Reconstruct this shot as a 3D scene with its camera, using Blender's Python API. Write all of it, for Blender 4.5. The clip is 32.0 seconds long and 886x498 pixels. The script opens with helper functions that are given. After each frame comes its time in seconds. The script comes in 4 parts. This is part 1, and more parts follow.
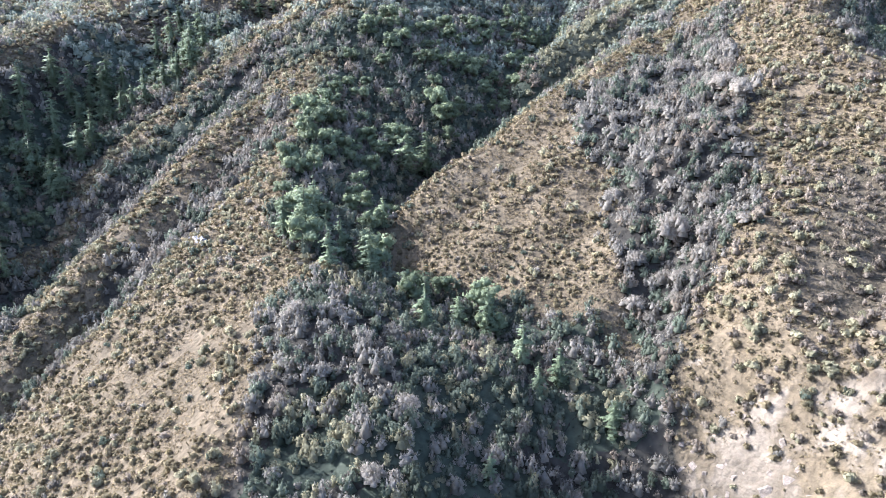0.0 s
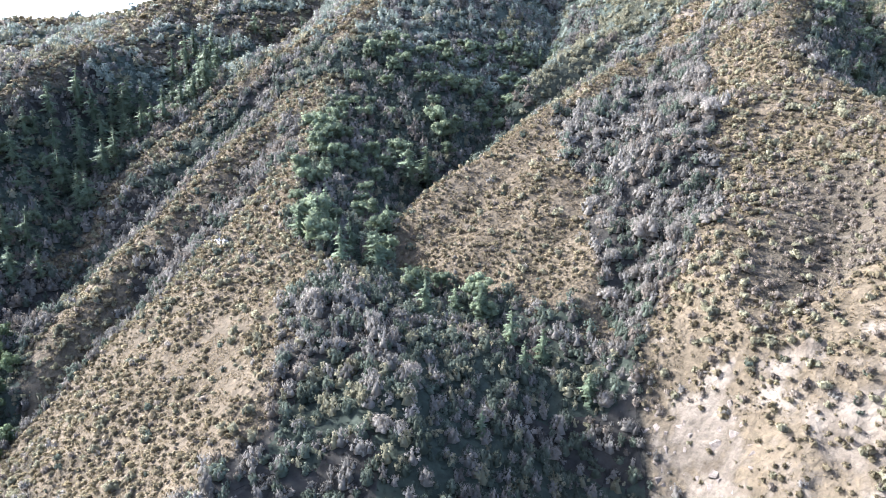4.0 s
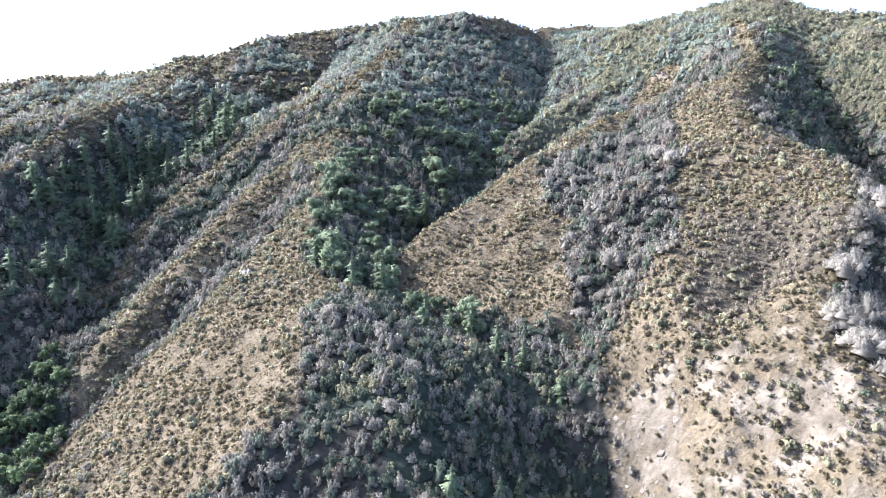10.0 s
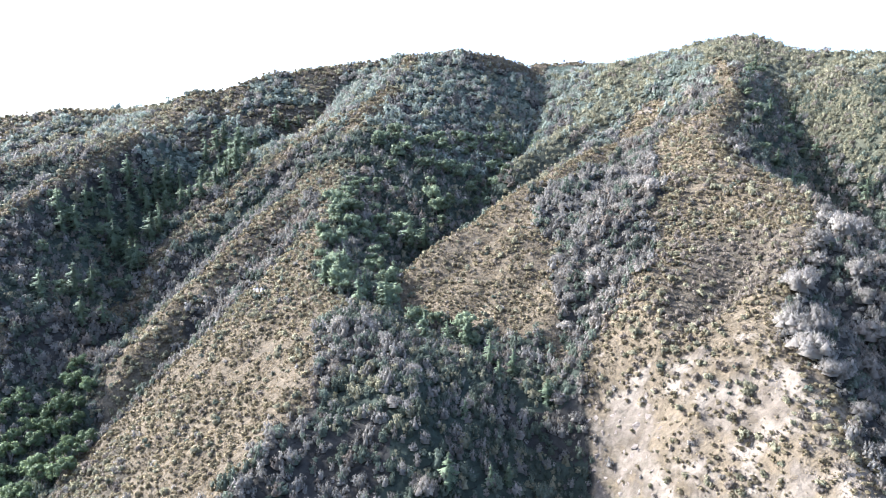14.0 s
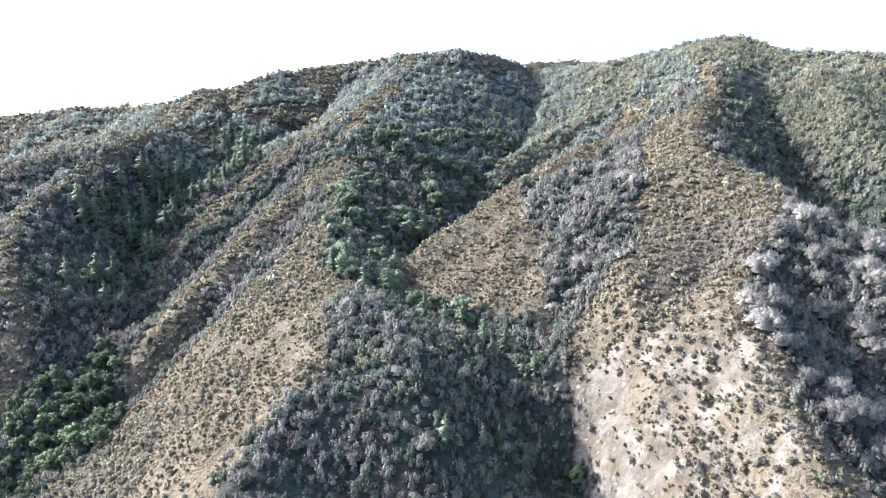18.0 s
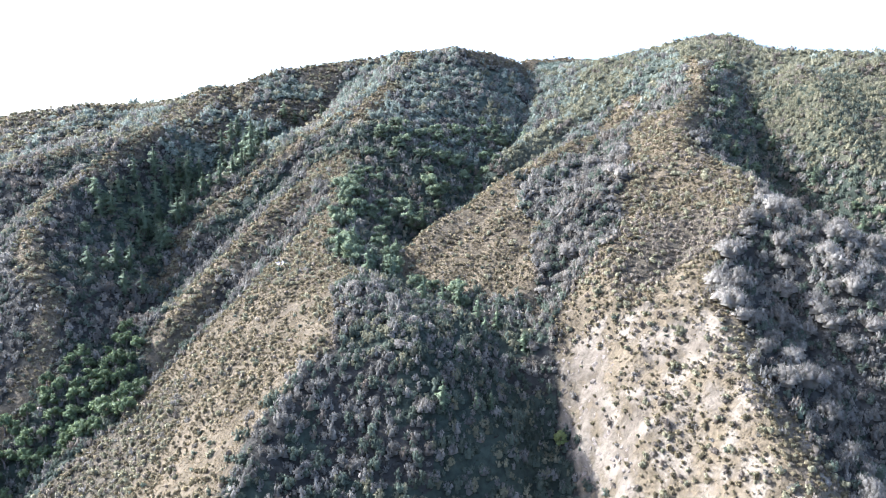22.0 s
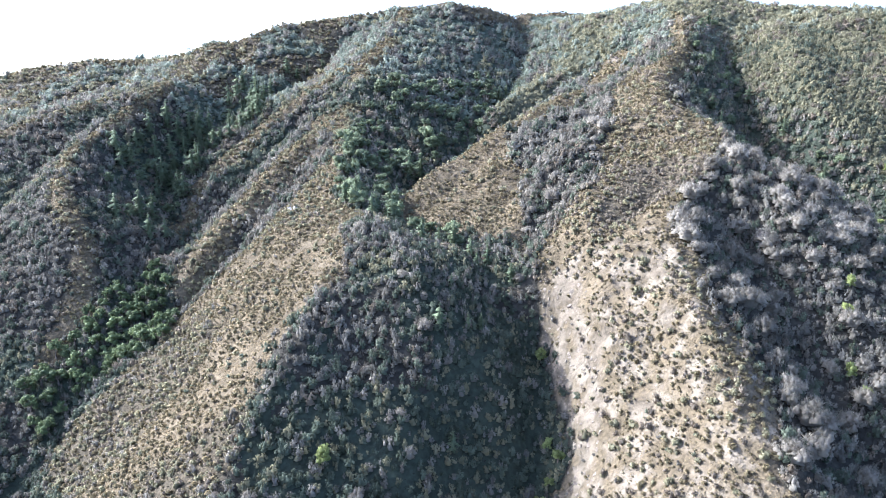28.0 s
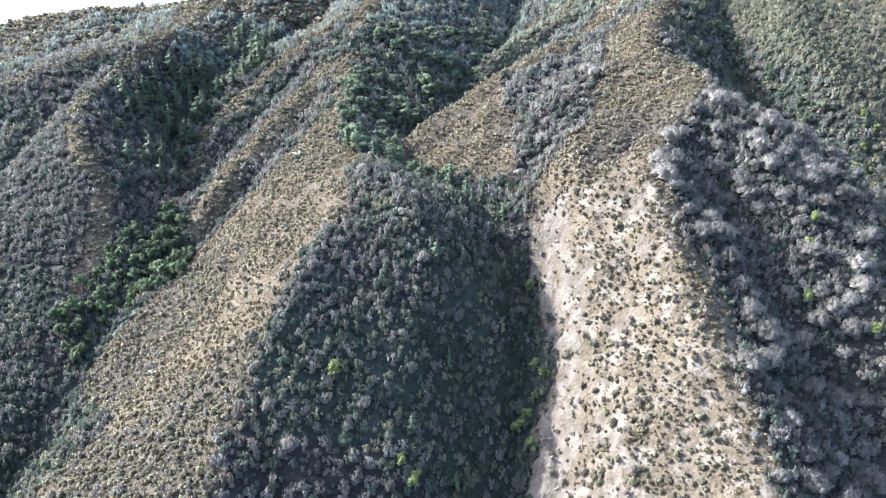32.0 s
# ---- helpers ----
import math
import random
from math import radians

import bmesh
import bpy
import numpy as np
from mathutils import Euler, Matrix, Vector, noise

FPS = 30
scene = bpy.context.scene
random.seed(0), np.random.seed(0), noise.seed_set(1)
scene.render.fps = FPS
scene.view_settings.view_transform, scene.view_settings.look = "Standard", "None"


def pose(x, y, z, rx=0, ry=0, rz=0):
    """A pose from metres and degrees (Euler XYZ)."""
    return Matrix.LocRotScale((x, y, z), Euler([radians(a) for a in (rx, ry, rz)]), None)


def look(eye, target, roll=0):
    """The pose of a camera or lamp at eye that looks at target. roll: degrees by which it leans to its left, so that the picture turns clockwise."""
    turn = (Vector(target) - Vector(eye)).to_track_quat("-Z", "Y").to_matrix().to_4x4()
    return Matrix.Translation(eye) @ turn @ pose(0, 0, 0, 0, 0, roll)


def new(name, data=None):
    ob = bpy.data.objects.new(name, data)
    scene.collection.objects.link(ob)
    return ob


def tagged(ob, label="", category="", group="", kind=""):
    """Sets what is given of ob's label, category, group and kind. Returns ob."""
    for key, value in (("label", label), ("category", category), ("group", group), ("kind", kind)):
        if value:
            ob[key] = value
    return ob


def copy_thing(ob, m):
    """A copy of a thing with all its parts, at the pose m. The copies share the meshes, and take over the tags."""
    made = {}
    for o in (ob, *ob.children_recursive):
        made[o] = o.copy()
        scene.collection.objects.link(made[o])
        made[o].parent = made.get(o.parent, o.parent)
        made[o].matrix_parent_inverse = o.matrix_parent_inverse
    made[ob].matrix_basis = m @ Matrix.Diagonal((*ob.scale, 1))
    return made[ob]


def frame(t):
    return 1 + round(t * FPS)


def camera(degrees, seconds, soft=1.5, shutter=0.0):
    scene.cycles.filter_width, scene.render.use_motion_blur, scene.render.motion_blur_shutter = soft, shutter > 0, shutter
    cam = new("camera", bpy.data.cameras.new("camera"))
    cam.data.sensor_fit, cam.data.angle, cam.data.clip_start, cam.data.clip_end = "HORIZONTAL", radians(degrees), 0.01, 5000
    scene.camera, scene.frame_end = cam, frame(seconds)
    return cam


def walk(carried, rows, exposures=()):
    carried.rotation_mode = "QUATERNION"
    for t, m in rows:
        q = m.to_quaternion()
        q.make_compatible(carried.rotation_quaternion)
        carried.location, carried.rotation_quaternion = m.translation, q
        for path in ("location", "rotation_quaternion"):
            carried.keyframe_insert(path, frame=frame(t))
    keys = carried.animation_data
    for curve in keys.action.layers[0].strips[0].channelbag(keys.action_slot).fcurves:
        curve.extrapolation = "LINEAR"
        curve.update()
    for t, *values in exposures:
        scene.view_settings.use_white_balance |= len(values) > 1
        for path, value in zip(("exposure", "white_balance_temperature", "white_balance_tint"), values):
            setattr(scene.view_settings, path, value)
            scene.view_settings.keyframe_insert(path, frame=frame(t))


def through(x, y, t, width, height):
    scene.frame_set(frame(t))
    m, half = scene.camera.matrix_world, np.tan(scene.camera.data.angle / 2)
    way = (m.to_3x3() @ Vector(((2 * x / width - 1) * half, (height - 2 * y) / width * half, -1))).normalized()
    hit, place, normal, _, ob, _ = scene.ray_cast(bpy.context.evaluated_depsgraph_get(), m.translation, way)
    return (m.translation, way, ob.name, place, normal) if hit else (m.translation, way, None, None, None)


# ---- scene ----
EXPOSURE = 2.64
cam = camera(66.8, 32.0, soft=1.0)
# seconds: pitch below the level, heading, lean (degrees); the camera backs away level at a steady pace
TURNS = [(0, -16.35, -0.11, 0.20), (3, -15.24, -0.13, 0.18), (6, -13.38, -0.36, 0.05), (9, -10.91, -0.41, -0.09), (13, -7.87, -0.51, -0.23),
         (13.5, -7.60, -0.53, -0.22), (14.5, -7.62, -0.56, -0.2), (19, -8.02, -0.71, -0.13), (23, -8.49, -0.86, -0.11), (25, -8.85, -0.94, -0.07),
         (25.6, -9.35, -0.97, -0.04), (28, -12.19, -1.06, 0.04), (32, -16.38, -1.22, 0.09)]


def turn(t, k):
    """One of the camera's angles at t seconds."""
    return float(np.interp(t, [r[0] for r in TURNS], [r[k] for r in TURNS]))


walk(cam, [(t / 2, pose(0, -5.66 * (t / 2 - 5.5), 200, 90 + turn(t / 2, 1), turn(t / 2, 3), turn(t / 2, 2))) for t in range(65)],
     [(0, EXPOSURE, 5060, 15), (14, EXPOSURE, 5000, 13), (32, EXPOSURE, 4920, 12)])

# ---- daylight ----
SUN_UP, SUN_LEFT = 33.0, 72.0  # degrees above the level, and to the left of the canyon's line
world = bpy.data.worlds.new("sky")
scene.world = world
world.use_nodes = True
sky = world.node_tree.nodes.new("ShaderNodeTexSky")
sky.sky_type, sky.sun_disc, sky.sun_elevation, sky.sun_rotation = "NISHITA", False, radians(SUN_UP), radians(-SUN_LEFT)
sky.air_density, sky.dust_density, sky.ozone_density, sky.altitude = 0.8, 5.0, 0.5, 400
milky = world.node_tree.nodes.new("ShaderNodeHueSaturation")
milky.inputs["Saturation"].default_value = 0.88
world.node_tree.links.new(sky.outputs[0], milky.inputs["Color"])
world.node_tree.links.new(milky.outputs[0], world.node_tree.nodes["Background"].inputs[0])
world.node_tree.nodes["Background"].inputs[1].default_value = 0.135
sun = new("sun", bpy.data.lights.new("sun", "SUN"))
sun.data.energy, sun.data.angle, sun.data.color = 2.9, radians(0.6), (1.0, 0.92, 0.79)
sun.matrix_world = look((-math.sin(radians(SUN_LEFT)), math.cos(radians(SUN_LEFT)), math.tan(radians(SUN_UP))), (0, 0, 0))


# ---- materials ----
def material(name, dark, light, size, fine=0.0, rough=0.9, through=0.0, pieces=0.0, bump=0.0, fine_size=None, alone=False):
    """A surface that wanders between two colours over size metres and over fine_size metres, and from piece to piece."""
    m = bpy.data.materials.new(name)
    m.use_nodes = True
    tree = m.node_tree
    n, link = tree.nodes, tree.links.new
    bsdf = n["Principled BSDF"]
    bsdf.inputs["Roughness"].default_value = rough
    bsdf.inputs["Specular IOR Level"].default_value = 0.08
    geo = n.new("ShaderNodeNewGeometry")
    broad = n.new("ShaderNodeTexNoise")
    broad.inputs["Scale"].default_value, broad.inputs["Detail"].default_value = 1 / size, 4
    link(geo.outputs["Position"], broad.inputs["Vector"])
    small = n.new("ShaderNodeTexNoise")
    small.inputs["Scale"].default_value, small.inputs["Detail"].default_value = 1 / (fine_size or size / 8), 3
    link(geo.outputs["Position"], small.inputs["Vector"])
    total = n.new("ShaderNodeMath")
    total.operation = "MULTIPLY_ADD"
    link(small.outputs[0], total.inputs[0])
    total.inputs[1].default_value = fine
    link(broad.outputs[0], total.inputs[2])
    shift = n.new("ShaderNodeMath")
    shift.operation = "MULTIPLY_ADD"
    if alone:
        each = n.new("ShaderNodeObjectInfo").outputs["Random"]
    else:
        tone = n.new("ShaderNodeAttribute")
        tone.attribute_name = "tone"
        each = tone.outputs["Fac"]
    link(each, shift.inputs[0])
    shift.inputs[1].default_value = pieces
    link(total.outputs[0], shift.inputs[2])
    span = n.new("ShaderNodeMapRange")
    middle = 0.5 + fine * 0.5 + pieces * 0.5
    reach = 0.17 + 0.13 * fine + 0.3 * pieces
    span.inputs["From Min"].default_value, span.inputs["From Max"].default_value = middle - reach, middle + reach
    link(shift.outputs[0], span.inputs["Value"])
    mix = n.new("ShaderNodeMix")
    mix.data_type = "RGBA"
    mix.inputs["A"].default_value, mix.inputs["B"].default_value = (*dark, 1), (*light, 1)
    link(span.outputs[0], mix.inputs["Factor"])
    link(mix.outputs["Result"], bsdf.inputs["Base Color"])
    if bump:
        relief_node = n.new("ShaderNodeBump")
        relief_node.inputs["Strength"].default_value, relief_node.inputs["Distance"].default_value = 1.0, bump
        link(small.outputs[0], relief_node.inputs["Height"])
        link(relief_node.outputs[0], bsdf.inputs["Normal"])
    if through:
        leaf = n.new("ShaderNodeBsdfTranslucent")
        link(mix.outputs["Result"], leaf.inputs["Color"])
        blend = n.new("ShaderNodeMixShader")
        blend.inputs[0].default_value = through
        link(bsdf.outputs[0], blend.inputs[1]), link(leaf.outputs[0], blend.inputs[2])
        link(blend.outputs[0], n["Material Output"].inputs["Surface"])
    return m


GREY = material("grey twigs", (0.098, 0.087, 0.069), (0.290, 0.260, 0.207), 9, 0.5, through=0.5, pieces=0.5, fine_size=2.2)
PALE = material("pale silvery twigs", (0.152, 0.133, 0.105), (0.330, 0.291, 0.231), 7, 0.5, through=0.5, pieces=0.5, fine_size=2, alone=True)
DUSKY = material("dark evergreen scrub leaves", (0.050, 0.057, 0.038), (0.152, 0.166, 0.112), 10, 0.5, 0.7, 0.45, 0.5, fine_size=2.4)
# far leaves: lighter than the near evergreen ones, haze put into the colour
HAZED_LEAVES = material("far leaves paled for haze", (0.140, 0.150, 0.110), (0.300, 0.315, 0.232), 22, 0.5, 0.7, 0.45, 0.4, fine_size=5)
# low thicket, coloured well below the crowns to paint the shade between them
SHADED_THICKET = material("twiggy thicket in painted shade", (0.026, 0.023, 0.018), (0.085, 0.075, 0.058), 9, 1.0, through=0.4, pieces=0.45, fine_size=1.6)
SHADED_GREENS = material("evergreen thicket in painted shade", (0.026, 0.030, 0.020), (0.080, 0.090, 0.060), 9, 1.0, 0.75, 0.4, pieces=0.45, fine_size=1.8)
SHADED_OLIVES = material("olive thicket in painted shade", (0.052, 0.051, 0.032), (0.135, 0.130, 0.080), 10, 1.0, 0.8, 0.4, pieces=0.45, fine_size=2.2)
# far thicket: a paler copy of the evergreen one, again for haze
HAZED_WOOD = material("dense far wood paled for haze", (0.045, 0.052, 0.036), (0.125, 0.140, 0.098), 20, 1.0, 0.75, 0.4, pieces=0.45, fine_size=4)
TUSSOCK = material("dry tussock grass and sage", (0.087, 0.067, 0.037), (0.182, 0.141, 0.080), 13, 1.2, 0.95, 0.4, pieces=0.45, fine_size=1.4)
LOW_SCRUB = material("low olive and brown scrub", (0.065, 0.057, 0.037), (0.150, 0.127, 0.082), 12, 1.2, 0.9, 0.4, pieces=0.45, fine_size=1.4)
SAGE = material("dry sage leaves", (0.118, 0.096, 0.054), (0.233, 0.189, 0.106), 14, 0.6, through=0.5, pieces=0.4, fine_size=1.8)
OLIVE = material("olive scrub leaves", (0.145, 0.132, 0.077), (0.280, 0.252, 0.150), 12, 0.5, 0.8, 0.45, 0.4, fine_size=2.4)
BROWN = material("withered brown scrub", (0.125, 0.102, 0.075), (0.250, 0.205, 0.150), 8, 0.5, through=0.5, pieces=0.4, fine_size=1.5)
NEEDLES = material("fir needles", (0.100, 0.122, 0.068), (0.240, 0.276, 0.160), 5, 0.5, 0.6, 0.45, 0.5, fine_size=1.5, alone=True)
OAK = material("oak leaves", (0.088, 0.102, 0.055), (0.210, 0.236, 0.130), 7, 0.5, 0.55, 0.45, 0.5, fine_size=1.5, alone=True)
FRESH = material("bright green leaves", (0.062, 0.078, 0.036), (0.148, 0.178, 0.080), 5, 0.5, 0.55, 0.45, 0.5, fine_size=1.2, alone=True)
LIME = material("yellow-green leaves", (0.135, 0.150, 0.050), (0.300, 0.325, 0.115), 5, 0.5, 0.55, 0.5, 0.5, fine_size=1.2, alone=True)
BARK = material("bark", (0.07, 0.055, 0.045), (0.17, 0.14, 0.11), 1, 0.6, bump=0.05)
STONE = material("pale weathered rock", (0.095, 0.076, 0.057), (0.200, 0.164, 0.127), 5, 0.9, 0.85, bump=0.35, fine_size=0.7)
SLATE = material("grey lichened rock", (0.14, 0.13, 0.12), (0.4, 0.38, 0.35), 3, 0.8, 0.85, bump=0.3, fine_size=0.6)


def ground_material():
    """Dry grass and soil, bare rock where 'rock' says so, and fallen leaves and twigs under dense scrub, darkened for
    the shade there.
    """
    m = material("dry grass and soil", (0.058, 0.045, 0.027), (0.130, 0.100, 0.061), 16, 1.3, 0.95, bump=0.8, fine_size=1.5)
    n, link = m.node_tree.nodes, m.node_tree.links.new
    bsdf = n["Principled BSDF"]
    grass = bsdf.inputs["Base Color"].links[0].from_socket
    geo = n.new("ShaderNodeNewGeometry")
    where = n.new("ShaderNodeAttribute")
    where.attribute_name = "rock"
    grain = n.new("ShaderNodeTexNoise")
    grain.inputs["Scale"].default_value, grain.inputs["Detail"].default_value = 0.14, 8
    link(geo.outputs["Position"], grain.inputs["Vector"])
    grain.inputs["Roughness"].default_value = 0.6
    tone = n.new("ShaderNodeMapRange")
    tone.inputs["From Min"].default_value, tone.inputs["From Max"].default_value = 0.33, 0.68
    link(grain.outputs[0], tone.inputs["Value"])
    rock = n.new("ShaderNodeMix")
    rock.data_type = "RGBA"
    rock.inputs["A"].default_value, rock.inputs["B"].default_value = (0.050, 0.039, 0.026, 1), (0.178, 0.145, 0.103, 1)
    link(tone.outputs[0], rock.inputs["Factor"])
    edge = n.new("ShaderNodeMath")
    edge.operation = "ADD"
    link(where.outputs["Fac"], edge.inputs[0])
    shift = n.new("ShaderNodeMath")
    shift.operation = "MULTIPLY_ADD"
    link(grain.outputs[0], shift.inputs[0])
    shift.inputs[1].default_value, shift.inputs[2].default_value = 1.6, -0.8
    link(shift.outputs[0], edge.inputs[1])
    sharp = n.new("ShaderNodeMapRange")
    sharp.inputs["From Min"].default_value, sharp.inputs["From Max"].default_value = 0.4, 0.62
    link(edge.outputs[0], sharp.inputs["Value"])
    both = n.new("ShaderNodeMix")
    both.data_type = "RGBA"
    link(sharp.outputs[0], both.inputs["Factor"]), link(grass, both.inputs["A"]), link(rock.outputs["Result"], both.inputs["B"])
    gap_shade = n.new("ShaderNodeAttribute")
    gap_shade.attribute_name = "shaded_litter"
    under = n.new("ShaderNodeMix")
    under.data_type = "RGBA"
    link(gap_shade.outputs["Fac"], under.inputs["Factor"]), link(both.outputs["Result"], under.inputs["A"])
    # dead leaves, taken down to near black for the shade between crowns
    leaf_shade = n.new("ShaderNodeMix")
    leaf_shade.data_type = "RGBA"
    leaf_shade.inputs["A"].default_value, leaf_shade.inputs["B"].default_value = (0.014, 0.013, 0.010, 1), (0.042, 0.038, 0.029, 1)
    link(tone.outputs[0], leaf_shade.inputs["Factor"]), link(leaf_shade.outputs["Result"], under.inputs["B"])
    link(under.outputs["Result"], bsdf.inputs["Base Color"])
    return m


GROUND = ground_material()

# ---- the lie of the land: crest lines and creek lines, x east, y up the canyon, z ----
CRESTS = {
    "west_ridge": [(-66, -20, 60), (-65, 10, 79), (-61, 37, 92), (-57, 58, 104), (-50, 75, 117), (-46, 88, 122), (-42, 110, 128), (-37, 130, 136), (-34, 152, 143),
                   (-35, 192, 148), (-50, 222, 153), (-52, 275, 169), (-58, 345, 193), (-48, 430, 235), (-32, 520, 270), (-22, 598, 296)],
    "west_toe": [(-61, 37, 92), (-88, 32, 77), (-120, 15, 58), (-150, -10, 36)],
    "middle_rib": [(-48, 430, 235), (-20, 388, 209), (-4, 348, 181), (-6, 312, 158)],
    "peak_rib": [(25, 602, 301), (18, 550, 272), (28, 500, 240), (30, 455, 212)],
    "rib_outer": [(-50, 425, 232), (-68, 422, 227), (-112, 375, 192), (-134, 350, 170), (-148, 326, 152), (-157, 300, 134), (-154, 270, 124)],
    "rib_inner": [(-58, 345, 193), (-73, 348, 187), (-95, 295, 164), (-112, 255, 141), (-117, 230, 131), (-119, 210, 120), (-130, 190, 105)],
    "rib_rock": [(-52, 275, 169), (-62, 262, 161), (-72, 224, 145), (-88, 190, 130), (-112, 165, 102)],
    "west_bulge": [(-50, 222, 153), (-66, 180, 138), (-76, 147, 122), (-88, 132, 110), (-113, 131, 92), (-133, 112, 74), (-142, 84, 54)],
    "front_rib": [(-35, 192, 148), (-22, 166, 145), (-9, 130, 139), (-3, 118, 130), (0, 110, 122), (-4, 92, 112), (-8, 78, 106), (-11, 55, 92), (-14, 25, 73), (-18, -20, 48)],
    "fir_bench": [(-3, 118, 130), (15, 112, 117), (20, 100, 103), (22, 85, 86), (20, 50, 62)],
    "cliff_foot": [(47, 142, 124), (50, 130, 107), (49, 101, 92), (48, 77, 82), (43, 50, 66), (38, 20, 50)],
    "east_shoulder": [(90, 40, 110), (88, 71, 128), (86, 92, 137), (86, 116, 149), (96, 150, 164)],
    "cliff_brow": [(75, 188, 163), (69, 163, 154), (65, 140, 147), (64, 122, 132), (68, 108, 128), (64, 84, 109), (61, 55, 94), (55, 20, 77), (50, -30, 48)],
    "skyline": [(-520, 600, 212), (-400, 552, 228), (-317, 532, 237), (-248, 540, 240), (-194, 549, 261), (-157, 578, 273), (-90, 590, 287),
                (-22, 598, 295), (25, 602, 301), (55, 608, 299), (82, 640, 294), (112, 705, 304), (168, 690, 301), (188, 620, 291), (240, 575, 301), (281, 558, 306),
                (296, 490, 286), (342, 432, 274), (400, 385, 262), (490, 330, 238), (610, 280, 190)],
    "spur_west": [(-194, 549, 261), (-202, 460, 222), (-206, 405, 211), (-247, 370, 200), (-290, 348, 182), (-345, 318, 150), (-420, 280, 100)],
    "spur_low": [(-206, 405, 211), (-214, 350, 193), (-220, 290, 172), (-206, 250, 157), (-192, 228, 147), (-174, 208, 131), (-168, 186, 112), (-164, 150, 84)],
    "middle_ridge": [(156, 452, 236), (133, 396, 217), (71, 326, 196), (35, 286, 180), (7, 260, 165), (-13, 242, 156), (-19, 230, 149)],
    "middle_high": [(188, 620, 291), (166, 565, 282), (142, 490, 242), (92, 445, 217), (47, 388, 193), (38, 374, 181)],
    "east_ridge": [(84, -45, 60), (90, 0, 88), (97, 46, 113), (94, 72, 127), (93, 95, 137), (95, 112, 147), (104, 150, 165), (126, 183, 176), (147, 214, 184), (151, 245, 192),
                   (136, 277, 203), (146, 312, 217), (166, 345, 233), (187, 381, 247), (204, 440, 268), (224, 522, 291), (281, 558, 306)],
    "far_rib": [(296, 490, 286), (264, 400, 250), (250, 350, 233), (241, 318, 218), (242, 280, 194), (252, 245, 166)],
    "east_rib": [(146, 212, 182), (160, 196, 171), (184, 177, 158), (200, 150, 141), (206, 105, 113), (200, 55, 82)],
    "east_face": [(146, 212, 182), (140, 160, 164), (160, 113, 131), (172, 70, 106)],
}
CREEKS = {
    "canyon": [(10, -120, 14), (18, -40, 26), (22, 0, 36), (27, 40, 52), (32, 66, 65), (37, 85, 76), (39, 110, 92), (41, 130, 104)],
    "middle_creek": [(41, 130, 104), (35, 150, 127), (18, 172, 135), (-2, 192, 139), (-12, 215, 140), (-18, 245, 142), (-8, 275, 145), (9, 304, 150), (24, 345, 162),
                     (32, 382, 177), (60, 440, 195), (84, 520, 225), (96, 610, 262), (100, 690, 292)],
    "gully": [(35, 150, 127), (47, 170, 138), (58, 190, 149), (66, 210, 159), (74, 232, 174), (86, 262, 182), (99, 302, 192), (116, 345, 203)],
    "brown_gully": [(121, 196, 173), (103, 170, 160), (88, 152, 153)],
    "high_gully": [(24, 345, 162), (50, 366, 178), (84, 404, 200), (122, 440, 217), (150, 470, 238)],
    "west_creek": [(-215, -120, 6), (-180, 0, 20), (-154, 85, 46), (-148, 140, 78), (-142, 168, 96), (-141, 195, 108), (-152, 232, 121), (-166, 275, 130), (-180, 330, 150), (-172, 400, 176),
                   (-138, 460, 202), (-98, 520, 232), (-78, 565, 262)],
    "rib_gully_a": [(-96, 365, 182), (-116, 326, 156), (-130, 290, 130), (-138, 255, 117), (-141, 230, 113)],
    "rib_gully_b": [(-70, 312, 172), (-84, 272, 151), (-94, 240, 135), (-102, 215, 121), (-118, 188, 104), (-136, 172, 96)],
    "west_bowl": [(-232, 352, 186), (-248, 312, 158), (-268, 262, 120), (-310, 200, 82)],
    "east_gully": [(117, 160, 160), (124, 112, 131), (130, 62, 98), (140, 10, 64), (150, -60, 34)],
    "east_creek": [(240, -60, 30), (240, 60, 66), (242, 150, 100), (230, 205, 110), (223, 235, 122), (218, 256, 134), (213, 278, 148), (207, 306, 171),
                   (207, 345, 211), (222, 400, 238), (246, 445, 260)],
}
EDGES = [[(-640, -340, 10), (0, -340, 8), (640, -340, 20)], [(-640, 940, 150), (0, 940, 200), (640, 940, 180)],
         [(-640, -340, 10), (-640, 300, 60), (-640, 940, 150)], [(640, -340, 20), (640, 250, 170), (640, 940, 180)]]
X0, X1, Y0, Y1, CELL = -640.0, 640.0, -340.0, 940.0, 4.0


def along(line, step=2.0):
    """Points every step along a crest or creek line."""
    out = []
    for a, b in zip(line, line[1:]):
        n = max(1, int(math.dist(a[:2], b[:2]) / step))
        for i in range(n):
            out.append([a[k] + (b[k] - a[k]) * i / n for k in range(3)])
    out.append(list(line[-1]))
    return np.array(out)


